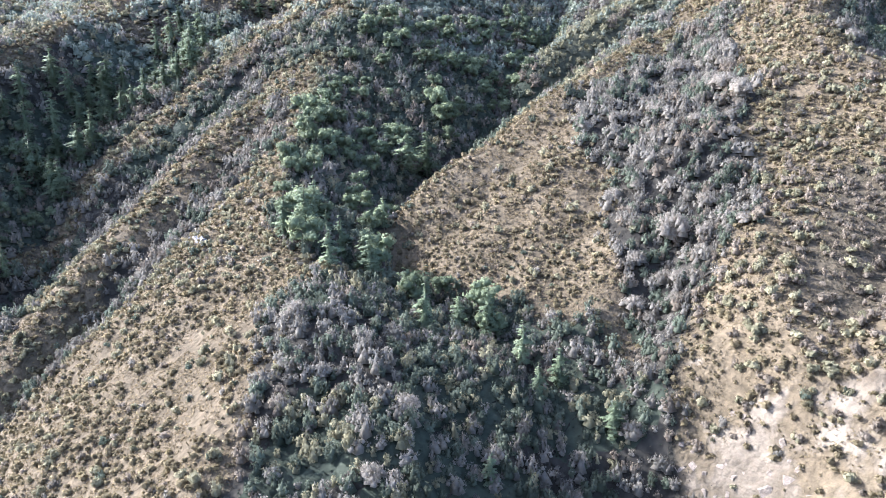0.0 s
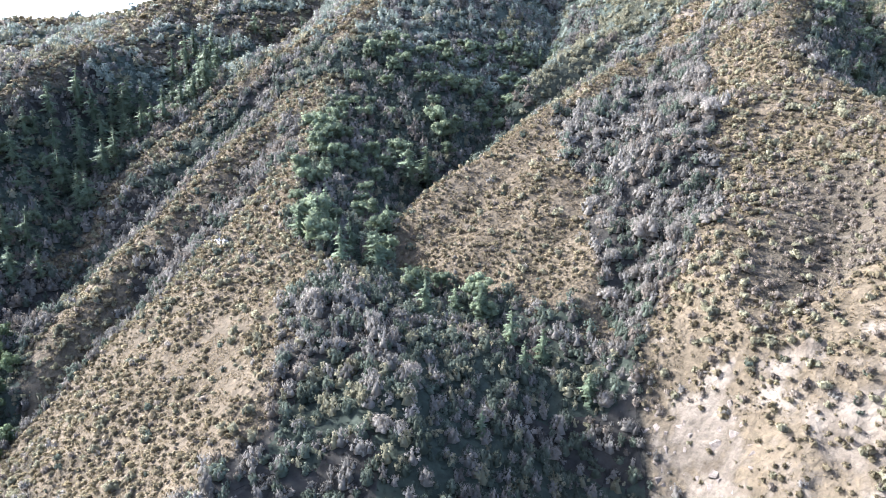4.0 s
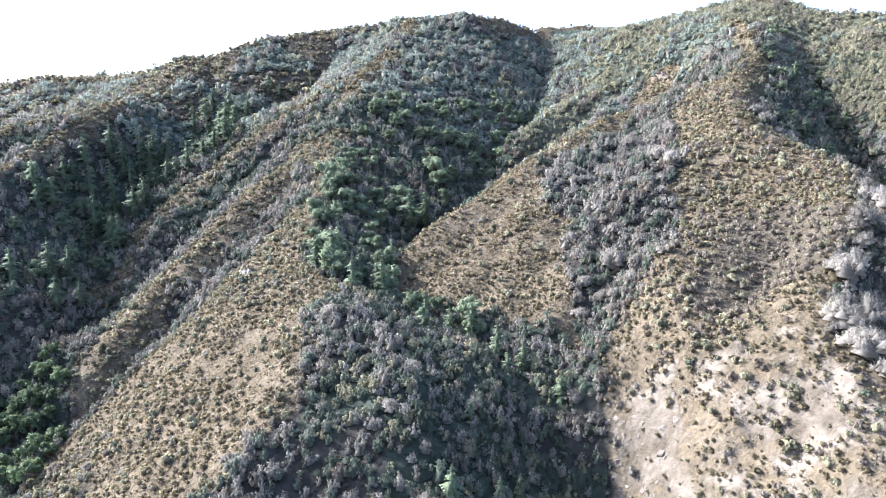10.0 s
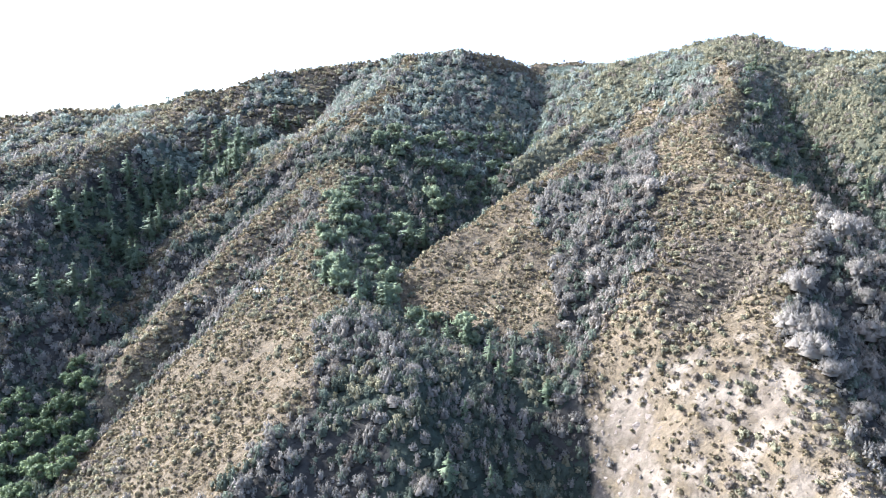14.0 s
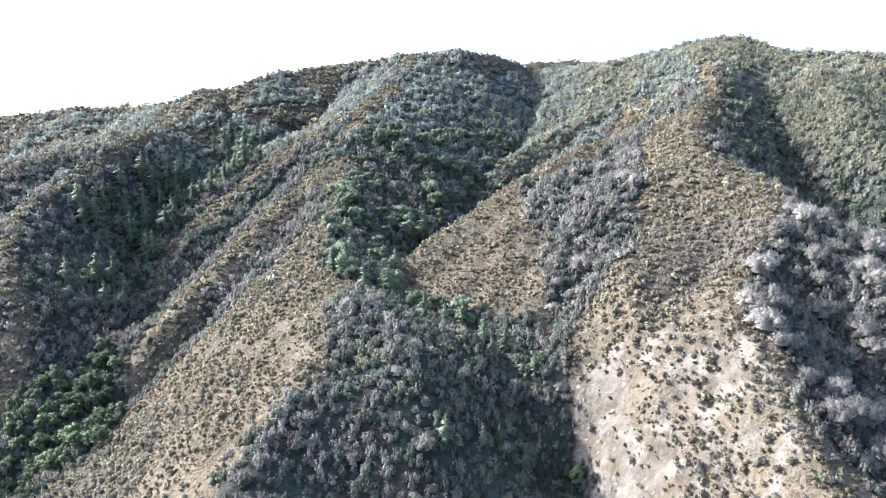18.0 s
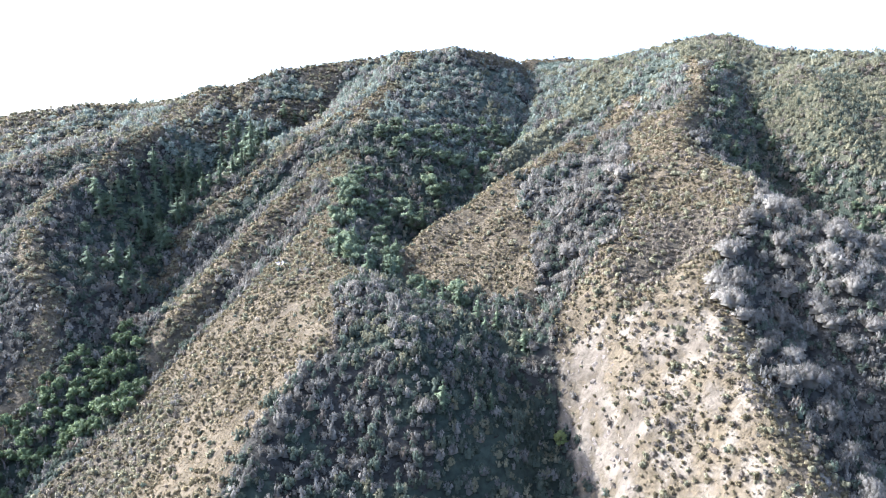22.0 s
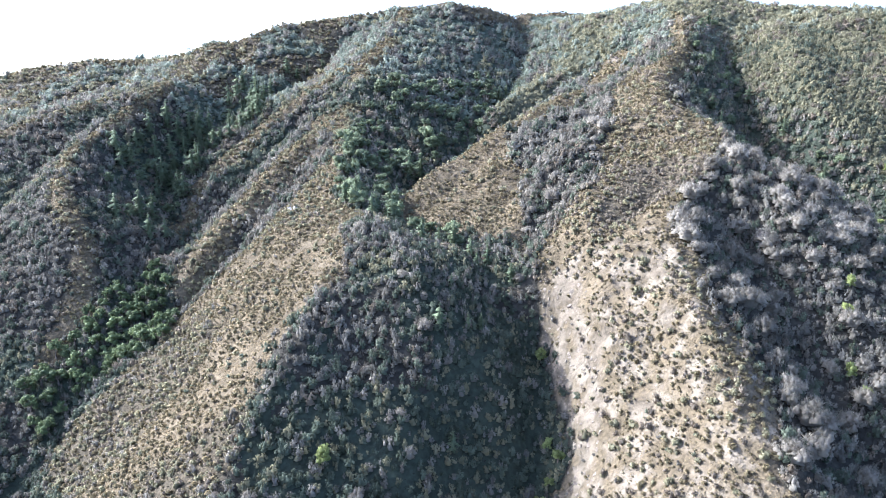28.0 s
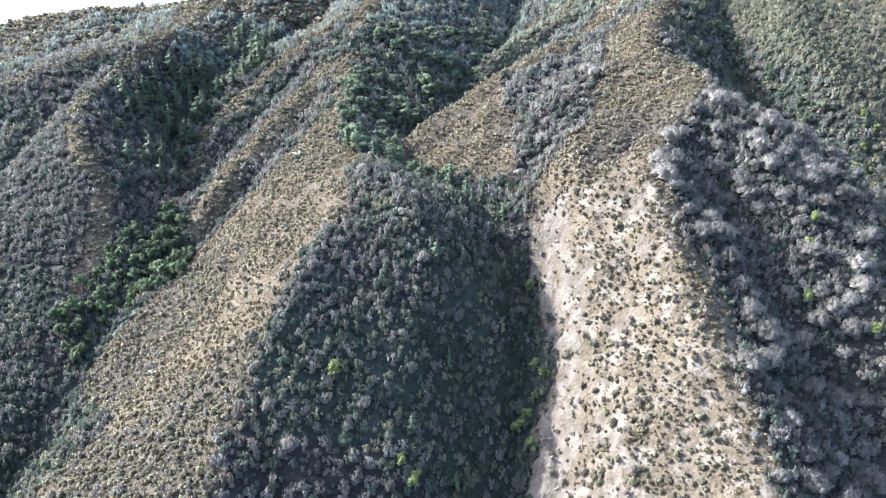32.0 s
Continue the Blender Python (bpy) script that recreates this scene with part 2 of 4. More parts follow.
def relief():
    """Heights on a coarse grid: slopes run straight between the crests and the creeks."""
    pts = np.concatenate([along(l) for l in (*CRESTS.values(), *CREEKS.values(), *EDGES)])
    z = None
    for cell in (32.0, 16.0, 8.0, 4.0):
        nx, ny = int(round((X1 - X0) / cell)) + 1, int(round((Y1 - Y0) / cell)) + 1
        i, j = np.rint((pts[:, 0] - X0) / cell).astype(int), np.rint((pts[:, 1] - Y0) / cell).astype(int)
        total, count = np.zeros((nx, ny)), np.zeros((nx, ny))
        np.add.at(total, (i, j), pts[:, 2]), np.add.at(count, (i, j), 1)
        fixed = count > 0
        held = total / np.maximum(count, 1)
        if z is None:
            z = np.full((nx, ny), 120.0)
        else:
            z = np.repeat(np.repeat(z, 2, 0), 2, 1)[:nx, :ny]
        for _ in range(260):
            z = np.where(fixed, held, z)
            p = np.pad(z, 1, mode="edge")
            z = (p[2:, 1:-1] + p[:-2, 1:-1] + p[1:-1, 2:] + p[1:-1, :-2]) / 4
        z = np.where(fixed, held, z)
    return z


def lattice(x, y, seed):
    """Smooth noise, -1 to 1, one bump a metre."""
    table = np.random.RandomState(seed).uniform(-1, 1, (256, 256))
    i, j = np.floor(x).astype(int), np.floor(y).astype(int)
    u, v = x - i, y - j
    u, v = u * u * (3 - 2 * u), v * v * (3 - 2 * v)
    a, b, c, d = table[i % 256, j % 256], table[(i + 1) % 256, j % 256], table[i % 256, (j + 1) % 256], table[(i + 1) % 256, (j + 1) % 256]
    return (a * (1 - u) + b * u) * (1 - v) + (c * (1 - u) + d * u) * v


def fbm(x, y, size, octaves=3, seed=1):
    out, amp, total = 0, 1.0, 0.0
    for k in range(octaves):
        out = out + amp * lattice(x / size * 2 ** k + 7.3 * k, y / size * 2 ** k + 3.1 * k, seed + k)
        total += amp
        amp *= 0.5
    return out / total


def soften(z, times):
    for _ in range(times):
        p = np.pad(z, 1, mode="edge")
        z = (4 * z + p[2:, 1:-1] + p[:-2, 1:-1] + p[1:-1, 2:] + p[1:-1, :-2]) / 8
    return z


def worn(z):
    """Rain has cut gullies down the slopes: carve where the water gathers."""
    gx, gy = np.meshgrid(np.arange(z.shape[0]) * CELL, np.arange(z.shape[1]) * CELL, indexing="ij")
    rough = soften(z, 2) + 3.0 * fbm(gx, gy, 40, 3, 11) + 0.8 * fbm(gx, gy, 13, 2, 13)
    spurs = np.clip((gy + Y0 - 390) / 90, 0, 1) * np.clip((640 - gy - Y0) / 60, 0, 1)
    rough = rough + spurs * 10 * (0.3 - np.abs(fbm(gx + 0.25 * gy, 0.55 * gy, 62, 2, 17)))
    nx, ny = z.shape
    high, water = rough.ravel().tolist(), [1.0] * (nx * ny)
    around = [(ny, 1.0), (-ny, 1.0), (1, 1.0), (-1, 1.0), (ny + 1, 0.71), (ny - 1, 0.71), (-ny + 1, 0.71), (-ny - 1, 0.71)]
    inner = np.zeros((nx, ny), bool)
    inner[60:-40, 60:-40] = True
    inner = inner.ravel().tolist()
    for c in np.argsort(-rough.ravel()).tolist():
        if inner[c]:
            h = high[c]
            falls = [((h - high[c + o]) * w, o) for o, w in around if high[c + o] < h]
            if falls:
                total = sum(f * f for f, _ in falls)
                for f, o in falls:
                    water[c + o] += water[c] * f * f / total
    cut = np.minimum(np.array(water).reshape(nx, ny) ** 0.42, 7.5)
    return rough - (1.05 + 0.6 * np.clip((gy + Y0 - 350) / 80, 0, 1)) * (soften(cut, 1) - soften(cut, 60))


RELIEF = worn(relief())


def inside(x, y, shape):
    """Whether places lie inside a closed outline in the plan."""
    x, y = np.asarray(x, float), np.asarray(y, float)
    odd = np.zeros(x.shape, bool)
    for (ax, ay), (bx, by) in zip(shape, shape[1:] + shape[:1]):
        cross = (ay > y) != (by > y)
        odd ^= cross & (x < (bx - ax) * (y - ay) / (by - ay if by != ay else 1e-9) + ax)
    return odd


def smooth_height(x, y):
    """The land without its small relief (a cubic B-spline over the coarse grid)."""
    x, y = np.asarray(x, float), np.asarray(y, float)
    gx, gy = np.clip((x - X0) / CELL, 1, RELIEF.shape[0] - 3.01), np.clip((y - Y0) / CELL, 1, RELIEF.shape[1] - 3.01)
    i, j = np.floor(gx).astype(int), np.floor(gy).astype(int)
    u, v = gx - i, gy - j
    wu = ((1 - u) ** 3 / 6, (3 * u ** 3 - 6 * u ** 2 + 4) / 6, (-3 * u ** 3 + 3 * u ** 2 + 3 * u + 1) / 6, u ** 3 / 6)
    wv = ((1 - v) ** 3 / 6, (3 * v ** 3 - 6 * v ** 2 + 4) / 6, (-3 * v ** 3 + 3 * v ** 2 + 3 * v + 1) / 6, v ** 3 / 6)
    return sum(wu[a] * wv[b] * RELIEF[i + a - 1, j + b - 1] for a in range(4) for b in range(4))


def height(x, y):
    x, y = np.asarray(x, float), np.asarray(y, float)
    z = smooth_height(x, y)
    far = np.clip(np.maximum(np.abs(x) - 620, np.maximum(y - 920, -320 - y)) / 400, 0, 1)
    z = z + 0.8 * fbm(x, y, 7, 2, 31)
    return z + far * (40 * fbm(x, y, 500, 3, 51) - 20)

# ---- what grows where, as outlines in the plan ----
PATCHES = {
    "rock": [(45, 149), (58, 142), (62, 128), (57, 116), (60, 100), (58, 84), (52, 66), (48, 40), (40, 10), (30, 10), (32, 40), (38, 62), (46, 76), (48, 95), (46, 115), (45, 136)],
    "soil": [(58, 142), (82, 132), (90, 114), (89, 95), (80, 86), (72, 80), (67, 66), (62, 58), (58, 36), (52, 0), (40, 0), (48, 40), (54, 66), (57, 90), (57, 116)],
    "front_scrub": [(-19, 199), (-36, 165), (-34, 137), (-40, 118), (-47, 104), (-52, 86), (-57, 68), (-61, 45), (-62, 15), (-64, -40), (27, -40), (33, 40), (38, 62), (45, 76), (47, 95), (45, 115),
                    (44, 150), (34, 160), (12, 190)],
    "gully_scrub": [(44, 288), (123, 332), (97, 246), (84, 208), (70, 183), (54, 171), (45, 156), (41, 150), (43, 172), (42, 194), (49, 233)],
    "east_scrub": [(150, 292), (160, 240), (140, 196), (124, 170), (106, 147), (94, 130), (96, 110), (99, 92), (102, 76), (104, 60), (94, 30), (92, 0), (90, -40), (250, -40), (250, 150), (192, 186),
                   (176, 225), (172, 285)],
    "west_sage": [(-19, 199), (-36, 165), (-34, 137), (-40, 118), (-47, 104), (-52, 86), (-57, 68), (-61, 45), (-64, 0), (-110, 0), (-138, 56), (-120, 72), (-128, 90), (-151, 120), (-140, 131),
                  (-120, 146), (-104, 174), (-82, 218), (-64, 262), (-56, 290), (-46, 250)],
    "middle_sage": [(100, 350), (80, 345), (46, 288), (49, 233), (42, 194), (41, 165), (26, 182), (4, 202), (-20, 216), (-19, 232), (7, 258), (35, 288), (71, 330)],
    "east_sage": [(150, 395), (126, 332), (97, 246), (84, 208), (70, 183), (50, 172), (45, 149), (46, 100), (38, 62), (28, 40), (22, -40), (93, -40), (94, 30), (104, 60), (102, 76), (99, 92), (96, 110),
                  (94, 130), (106, 147), (124, 170), (140, 196), (160, 240), (150, 300)],
    "brown": [(99, 204), (120, 205), (125, 178), (100, 146), (83, 152), (72, 151), (87, 182)],
    "middle_woods": [(-49, 224), (-55, 315), (-32, 400), (14, 440), (55, 482), (57, 446), (46, 374), (12, 338), (-9, 294), (-16, 245), (-20, 216), (8, 198), (30, 170), (10, 178), (-20, 198), (-36, 200)],
    "west_grove": [(-163, 174), (-154, 192), (-143, 214), (-125, 194), (-114, 150), (-148, 140), (-158, 118), (-172, 138)],
    "west_firs": [(-212, 318), (-196, 355), (-182, 400), (-158, 466), (-130, 470), (-128, 395), (-156, 352), (-160, 312), (-158, 256), (-180, 248)],
    "east_woods": [(232, 150), (258, 225), (236, 282), (216, 335), (232, 440), (206, 430), (190, 370), (172, 310), (172, 250), (200, 190)],
}
PATCHES["apron"] = [(-104, 172), (-92, 152), (-84, 118), (-104, 84), (-126, 80), (-151, 118), (-122, 148)]
PATCHES["toe"] = [(-55, 70), (-72, 66), (-104, 62), (-124, 66), (-140, 50), (-130, -20), (-64, -20), (-62, 40)]
OPEN, GREYISH, WOODS, ROCK, OLIVES, BROWNISH, DUSK, LOW = range(8)


def near_line(x, y, line, reach):
    pts = along(line, 4.0)[:, :2]
    out = np.full(len(x), 1e9)
    for p in pts:
        out = np.minimum(out, (x - p[0]) ** 2 + (y - p[1]) ** 2)
    return np.sqrt(out) < reach


def cover(x, y):
    """The kind of plant cover at places in the plan, with frayed edges, and darker on the ravine side for its shade."""
    x, y = np.asarray(x, float), np.asarray(y, float)
    wx, wy = x + 6 * fbm(x, y, 18, 3, 71), y + 6 * fbm(x, y, 18, 3, 81)
    patchy = fbm(x, y, 30, 2, 91)
    kind = np.where(patchy > -0.08, GREYISH, DUSK)
    kind = np.where((y > 400), np.where(patchy > 0.42, GREYISH, DUSK), kind)
    for name, reach in (("rib_outer", 8), ("rib_inner", 12), ("rib_rock", 10), ("spur_west", 7), ("spur_low", 6), ("middle_ridge", 12), ("skyline", 12), ("east_ridge", 9)):
        kind = np.where(near_line(wx, wy, CRESTS[name], reach), OPEN, kind)
    kind = np.where(near_line(wx, wy, CRESTS["west_ridge"][8:], 8) & (y > 250) & (patchy > -0.3), OPEN, kind)
    kind = np.where(near_line(wx, wy, CRESTS["middle_high"], 26), OLIVES, kind)
    kind = np.where((wx > 205) & (y > 200), OLIVES, kind)
    for name, value in (("west_sage", OPEN), ("middle_sage", OPEN), ("east_sage", OPEN), ("brown", BROWNISH), ("apron", LOW), ("toe", LOW), ("front_scrub", GREYISH), ("gully_scrub", GREYISH),
                        ("east_scrub", GREYISH), ("middle_woods", WOODS), ("west_grove", WOODS), ("west_firs", WOODS), ("east_woods", WOODS), ("rock", ROCK)):
        kind = np.where(inside(wx, wy, PATCHES[name]), value, kind)
    kind = np.where((wx < -90) & (y > 440) & (kind != OPEN) & (kind != WOODS), np.where(patchy > -0.1, LOW, DUSK), kind)
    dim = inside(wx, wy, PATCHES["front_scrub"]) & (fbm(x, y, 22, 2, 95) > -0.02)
    # the ravine side gets the darker leaves throughout: its shade put into the colour
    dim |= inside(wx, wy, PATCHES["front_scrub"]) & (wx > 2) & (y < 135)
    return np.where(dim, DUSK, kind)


def scattered_cover(x, y, rs):
    """The same for single plants, which stray over the edges."""
    return cover(x + rs.normal(0, 2.2, len(x)), y + rs.normal(0, 2.2, len(x)))


def mesh_of(name, verts, tris, mat, smooth=False, normals=None, tone=0.5):
    """A mesh from arrays of corners and triangles; foliage may bring the soft normals of its crown."""
    me = bpy.data.meshes.new(name)
    verts, tris = np.asarray(verts, np.float32), np.asarray(tris, np.int32)
    me.vertices.add(len(verts))
    me.vertices.foreach_set("co", verts.ravel())
    me.loops.add(tris.size)
    me.loops.foreach_set("vertex_index", tris.ravel())
    me.polygons.add(len(tris))
    me.polygons.foreach_set("loop_start", np.arange(0, tris.size, tris.shape[1], dtype=np.int32))
    me.update(calc_edges=True)
    me.polygons.foreach_set("use_smooth", np.full(len(tris), smooth))
    if normals is not None:
        me.attributes.new("custom_normal", "FLOAT_VECTOR", "POINT").data.foreach_set("vector", np.asarray(normals, np.float32).ravel())
    me.attributes.new("tone", "FLOAT", "POINT").data.foreach_set("value", np.broadcast_to(np.asarray(tone, np.float32), len(verts)).copy())
    for one in (mat if isinstance(mat, list) else [mat]):
        me.materials.append(one)
    return me


def steps(*spans):
    """Grid lines: (from, to, step) end to end."""
    out = []
    for a, b, s in spans:
        out.append(np.linspace(a, b, max(1, int(round((b - a) / s))), endpoint=False))
    return np.concatenate(out + [[spans[-1][1]]])


def rocky(x, y):
    """How rocky the ground is, 0 to 1."""
    x, y = np.asarray(x, float), np.asarray(y, float)
    bare = np.zeros(x.shape)
    for dx, dy in ((0, 0), (5, 0), (-5, 0), (0, 5), (0, -5), (8, 8), (-8, 8), (8, -8), (-8, -8)):
        bare += inside(x + dx, y + dy, PATCHES["rock"]) / 9.0
    streaks = np.clip(0.5 + 1.5 * fbm(x * 1.6 + 0.5 * y, y - 0.4 * x, 11, 3, 135), 0.1, 1.0)
    bare = np.maximum(bare, (0.26 + 0.56 * streaks) * inside(x + 5 * fbm(x, y, 12, 2, 137), y, PATCHES["soil"]))
    bare = np.maximum(bare, 0.9 * np.exp(-(((x - 152) / 5) ** 2 + ((y - 447) / 14) ** 2)))
    bare = np.maximum(bare, np.clip(0.2 + (150 - y) * 0.008, 0.24, 0.47) * inside(x, y, PATCHES["east_sage"]))
    return np.maximum(bare, 0.24 * inside(x, y, PATCHES["east_sage"]))


def land(x, y):
    """The ground's final height: the relief, and ledges and clefts on the cliff."""
    bare = np.clip(rocky(x, y) * 1.4 - 0.45, 0, 1)
    ledge = np.abs(fbm(x, y * 0.5, 8, 3, 131)) * 7.5 - 1.8 + 1.8 * fbm(x, y, 3.2, 2, 133)
    return height(x, y) + bare * ledge


gx = steps((-4500, -1500, 300), (-1500, -640, 60), (-640, -340, 15), (-340, -170, 3.5), (-170, 25, 2.5), (25, 100, 1.3), (100, 250, 2.5), (250, 420, 4), (420, 640, 15), (640, 1500, 60), (1500, 4500, 300))
gy = steps((-4500, -1500, 300), (-1500, -340, 60), (-340, -40, 12), (-40, 20, 2.5), (20, 180, 1.5), (180, 300, 2.5), (300, 480, 3.2), (480, 740, 4.5), (740, 940, 15), (940, 1500, 60), (1500, 4800, 300))
mx, my = [a.ravel() for a in np.meshgrid(gx, gy, indexing="ij")]
corner = (np.arange(len(gx) - 1)[:, None] * len(gy) + np.arange(len(gy) - 1)[None, :]).ravel()
ground = tagged(new("ground", mesh_of("ground", np.stack([mx, my, land(mx, my)], 1), np.stack([corner, corner + len(gy), corner + len(gy) + 1, corner + 1], 1), GROUND, True)),
                "steep canyon slopes of dry tan grass, soil and pale rock", "ground", kind="structure")
ground.data.attributes.new("rock", "FLOAT", "POINT").data.foreach_set("value", rocky(mx, my).astype(np.float32))
# fallen leaves with painted shade: full under dense cover, less under low scrub
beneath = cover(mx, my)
ground.data.attributes.new("shaded_litter", "FLOAT", "POINT").data.foreach_set("value", np.where((beneath == OPEN) | (beneath == ROCK), 0.0, np.where((beneath == BROWNISH) | (beneath == LOW), 0.45, 1.0)).astype(np.float32))


# ---- plants ----
def unit(v):
    return v / np.maximum(np.linalg.norm(v, axis=-1, keepdims=True), 1e-6)


def faced(v, n):
    """Single leaves: turn each triangle so that its front looks along its normals."""
    v, n = v.reshape(-1, 3, 3).copy(), n.reshape(-1, 3, 3)
    back = np.sum(np.cross(v[:, 1] - v[:, 0], v[:, 2] - v[:, 0]) * n[:, 0], 1) < 0
    v[back] = v[back][:, ::-1]
    return v.reshape(-1, 3), np.arange(3 * len(v)).reshape(-1, 3), n.reshape(-1, 3)


def ball(rs, centre, radius, squash=0.8, rough=0.25):
    """A lumpy twenty-sided core."""
    g = (1 + 5 ** 0.5) / 2
    v = np.array([(-1, g, 0), (1, g, 0), (-1, -g, 0), (1, -g, 0), (0, -1, g), (0, 1, g), (0, -1, -g), (0, 1, -g), (g, 0, -1), (g, 0, 1), (-g, 0, -1), (-g, 0, 1)])
    n = unit(v)
    v = n * radius * rs.uniform(1 - rough, 1 + rough, (12, 1)) * (1, 1, squash) + centre
    t = np.array([(0, 11, 5), (0, 5, 1), (0, 1, 7), (0, 7, 10), (0, 10, 11), (1, 5, 9), (5, 11, 4), (11, 10, 2), (10, 7, 6), (7, 1, 8),
                  (3, 9, 4), (3, 4, 2), (3, 2, 6), (3, 6, 8), (3, 8, 9), (4, 9, 5), (2, 4, 11), (6, 2, 10), (8, 6, 7), (9, 8, 1)])
    return v, t, n


def lump(rs, centre, radius, squash=0.8):
    """A lumpy heart of twigs: five sides and a peak, open below."""
    a = rs.uniform(0, 1.2) + np.arange(5) * 1.2566
    v = np.concatenate([np.stack([np.cos(a), np.sin(a), np.full(5, -0.75)], 1), [(0, 0, 1.0)]])
    n = unit(v + (0, 0, 0.5))
    v = v * radius * rs.uniform(0.85, 1.15, (6, 1)) * (1, 1, squash) + centre
    return v, np.array([(0, 1, 5), (1, 2, 5), (2, 3, 5), (3, 4, 5), (4, 0, 5)]), n


def leaves(rs, centre, radius, count, size, squash=0.8, low=-0.2):
    """Leaf sprays strewn over a dome."""
    d = unit(rs.normal(size=(count, 3)))
    d[:, 2] = np.where(d[:, 2] < low, -d[:, 2], d[:, 2])
    c = centre + d * radius * rs.uniform(0.6, 1.15, (count, 1)) * (1, 1, squash)
    a = rs.normal(size=(count, 3))
    a = unit(a - 0.7 * d * np.sum(a * d, 1, keepdims=True) + (0, 0, 0.2))
    b = unit(np.cross(a, d + rs.normal(size=(count, 3)) * 0.5))
    s = size * rs.uniform(0.55, 1.35, (count, 1))
    v = np.stack([c + a * s, c - a * s * 0.5 + b * s * 0.7, c - a * s * 0.5 - b * s * 0.7], 1)
    return faced(v, np.repeat(unit(d + rs.normal(size=(count, 3)) * 0.16 + (0, 0, 0.15)), 3, 0))


def sprigs(rs, centre, radius, count, length, width):
    """Thin upright twigs that fan out."""
    d = rs.normal(size=(count, 3)) * (1, 1, 0.6) + (0, 0, 0.6)
    d[:, 2] = np.abs(d[:, 2])
    d = unit(d)
    c = centre + d * radius * rs.uniform(0.4, 0.95, (count, 1))
    side = unit(np.cross(d, rs.normal(size=(count, 3))))
    tip = d * 0.7 + rs.normal(size=(count, 3)) * 0.25 + (0, 0, 0.5)
    s = rs.uniform(0.6, 1.3, (count, 1))
    v = np.stack([c + side * width * s, c - side * width * s, c + tip * length * s], 1)
    return faced(v, np.repeat(unit(d * (1, 1, 0.6) + rs.normal(size=(count, 3)) * 0.18), 3, 0))


def merge(pieces):
    verts, tris, norms, base = [], [], [], 0
    for v, t, n in pieces:
        verts.append(v), tris.append(t + base), norms.append(n)
        base += len(v)
    return np.concatenate(verts), np.concatenate(tris), np.concatenate(norms)


def shrub_shape(seed, lumps, leaf_count, leaf_size, twigs=0, squash=0.85, twig=(0.36, 0.06)):
    """A shrub about 1 m in radius and 1.3 m high, in several plumes."""
    rs = np.random.RandomState(seed)
    pieces = []
    for k in range(lumps):
        a, r = rs.uniform(0, 6.28), (0 if k == 0 else rs.uniform(0.35, 0.72))
        c = np.array((r * math.cos(a), r * math.sin(a), rs.uniform(0.3, 0.62) * (1 if k else 1.25)))
        size = rs.uniform(0.34, 0.5) * (1.25 if k == 0 else 1)
        pieces.append(lump(rs, c, size * 0.72, squash))
        pieces.append(leaves(rs, c, size, max(3, leaf_count // lumps), leaf_size, squash))
        if twigs:
            pieces.append(sprigs(rs, c, size, twigs // lumps, *twig))
    return merge(pieces)


def crown_shape(seed, lumps, leaf_count, leaf_size, twigs=0, tall=1.3, twig=(0.2, 0.03)):
    """A rounded crown about 1 m in radius: billows set over a dome, each with a dark heart, and shade between them."""
    rs = np.random.RandomState(seed)
    pieces = [lump(rs, np.array((0, 0, tall * 0.36)), 0.6, 0.8)]
    for k in range(lumps):
        f = (k + 0.5) / lumps
        a, up = k * 2.4 + rs.uniform(-0.4, 0.4), 1 - 1.12 * f
        r = math.sqrt(max(0.0, 1 - up * up)) * rs.uniform(0.4, 0.9)
        c = np.array((r * math.cos(a), r * math.sin(a), tall * (0.42 + 0.42 * up * rs.uniform(0.6, 1.3))))
        size = rs.uniform(0.2, 0.44)
        pieces.append(lump(rs, c, size * 0.7, 0.9))
        pieces.append(leaves(rs, c, size * 1.12, max(4, leaf_count // lumps), leaf_size, 0.9, -0.3))
        if twigs:
            pieces.append(sprigs(rs, c, size, max(2, twigs // lumps), *twig))
    v, t, n = merge(pieces)
    dome = unit((v - (0, 0, tall * 0.25)) * (1, 1, 0.9))
    bend = (rs.uniform(0.8, 1.25), rs.uniform(0.8, 1.25), 1)
    return v * bend, t, unit(n + 0.4 * dome)


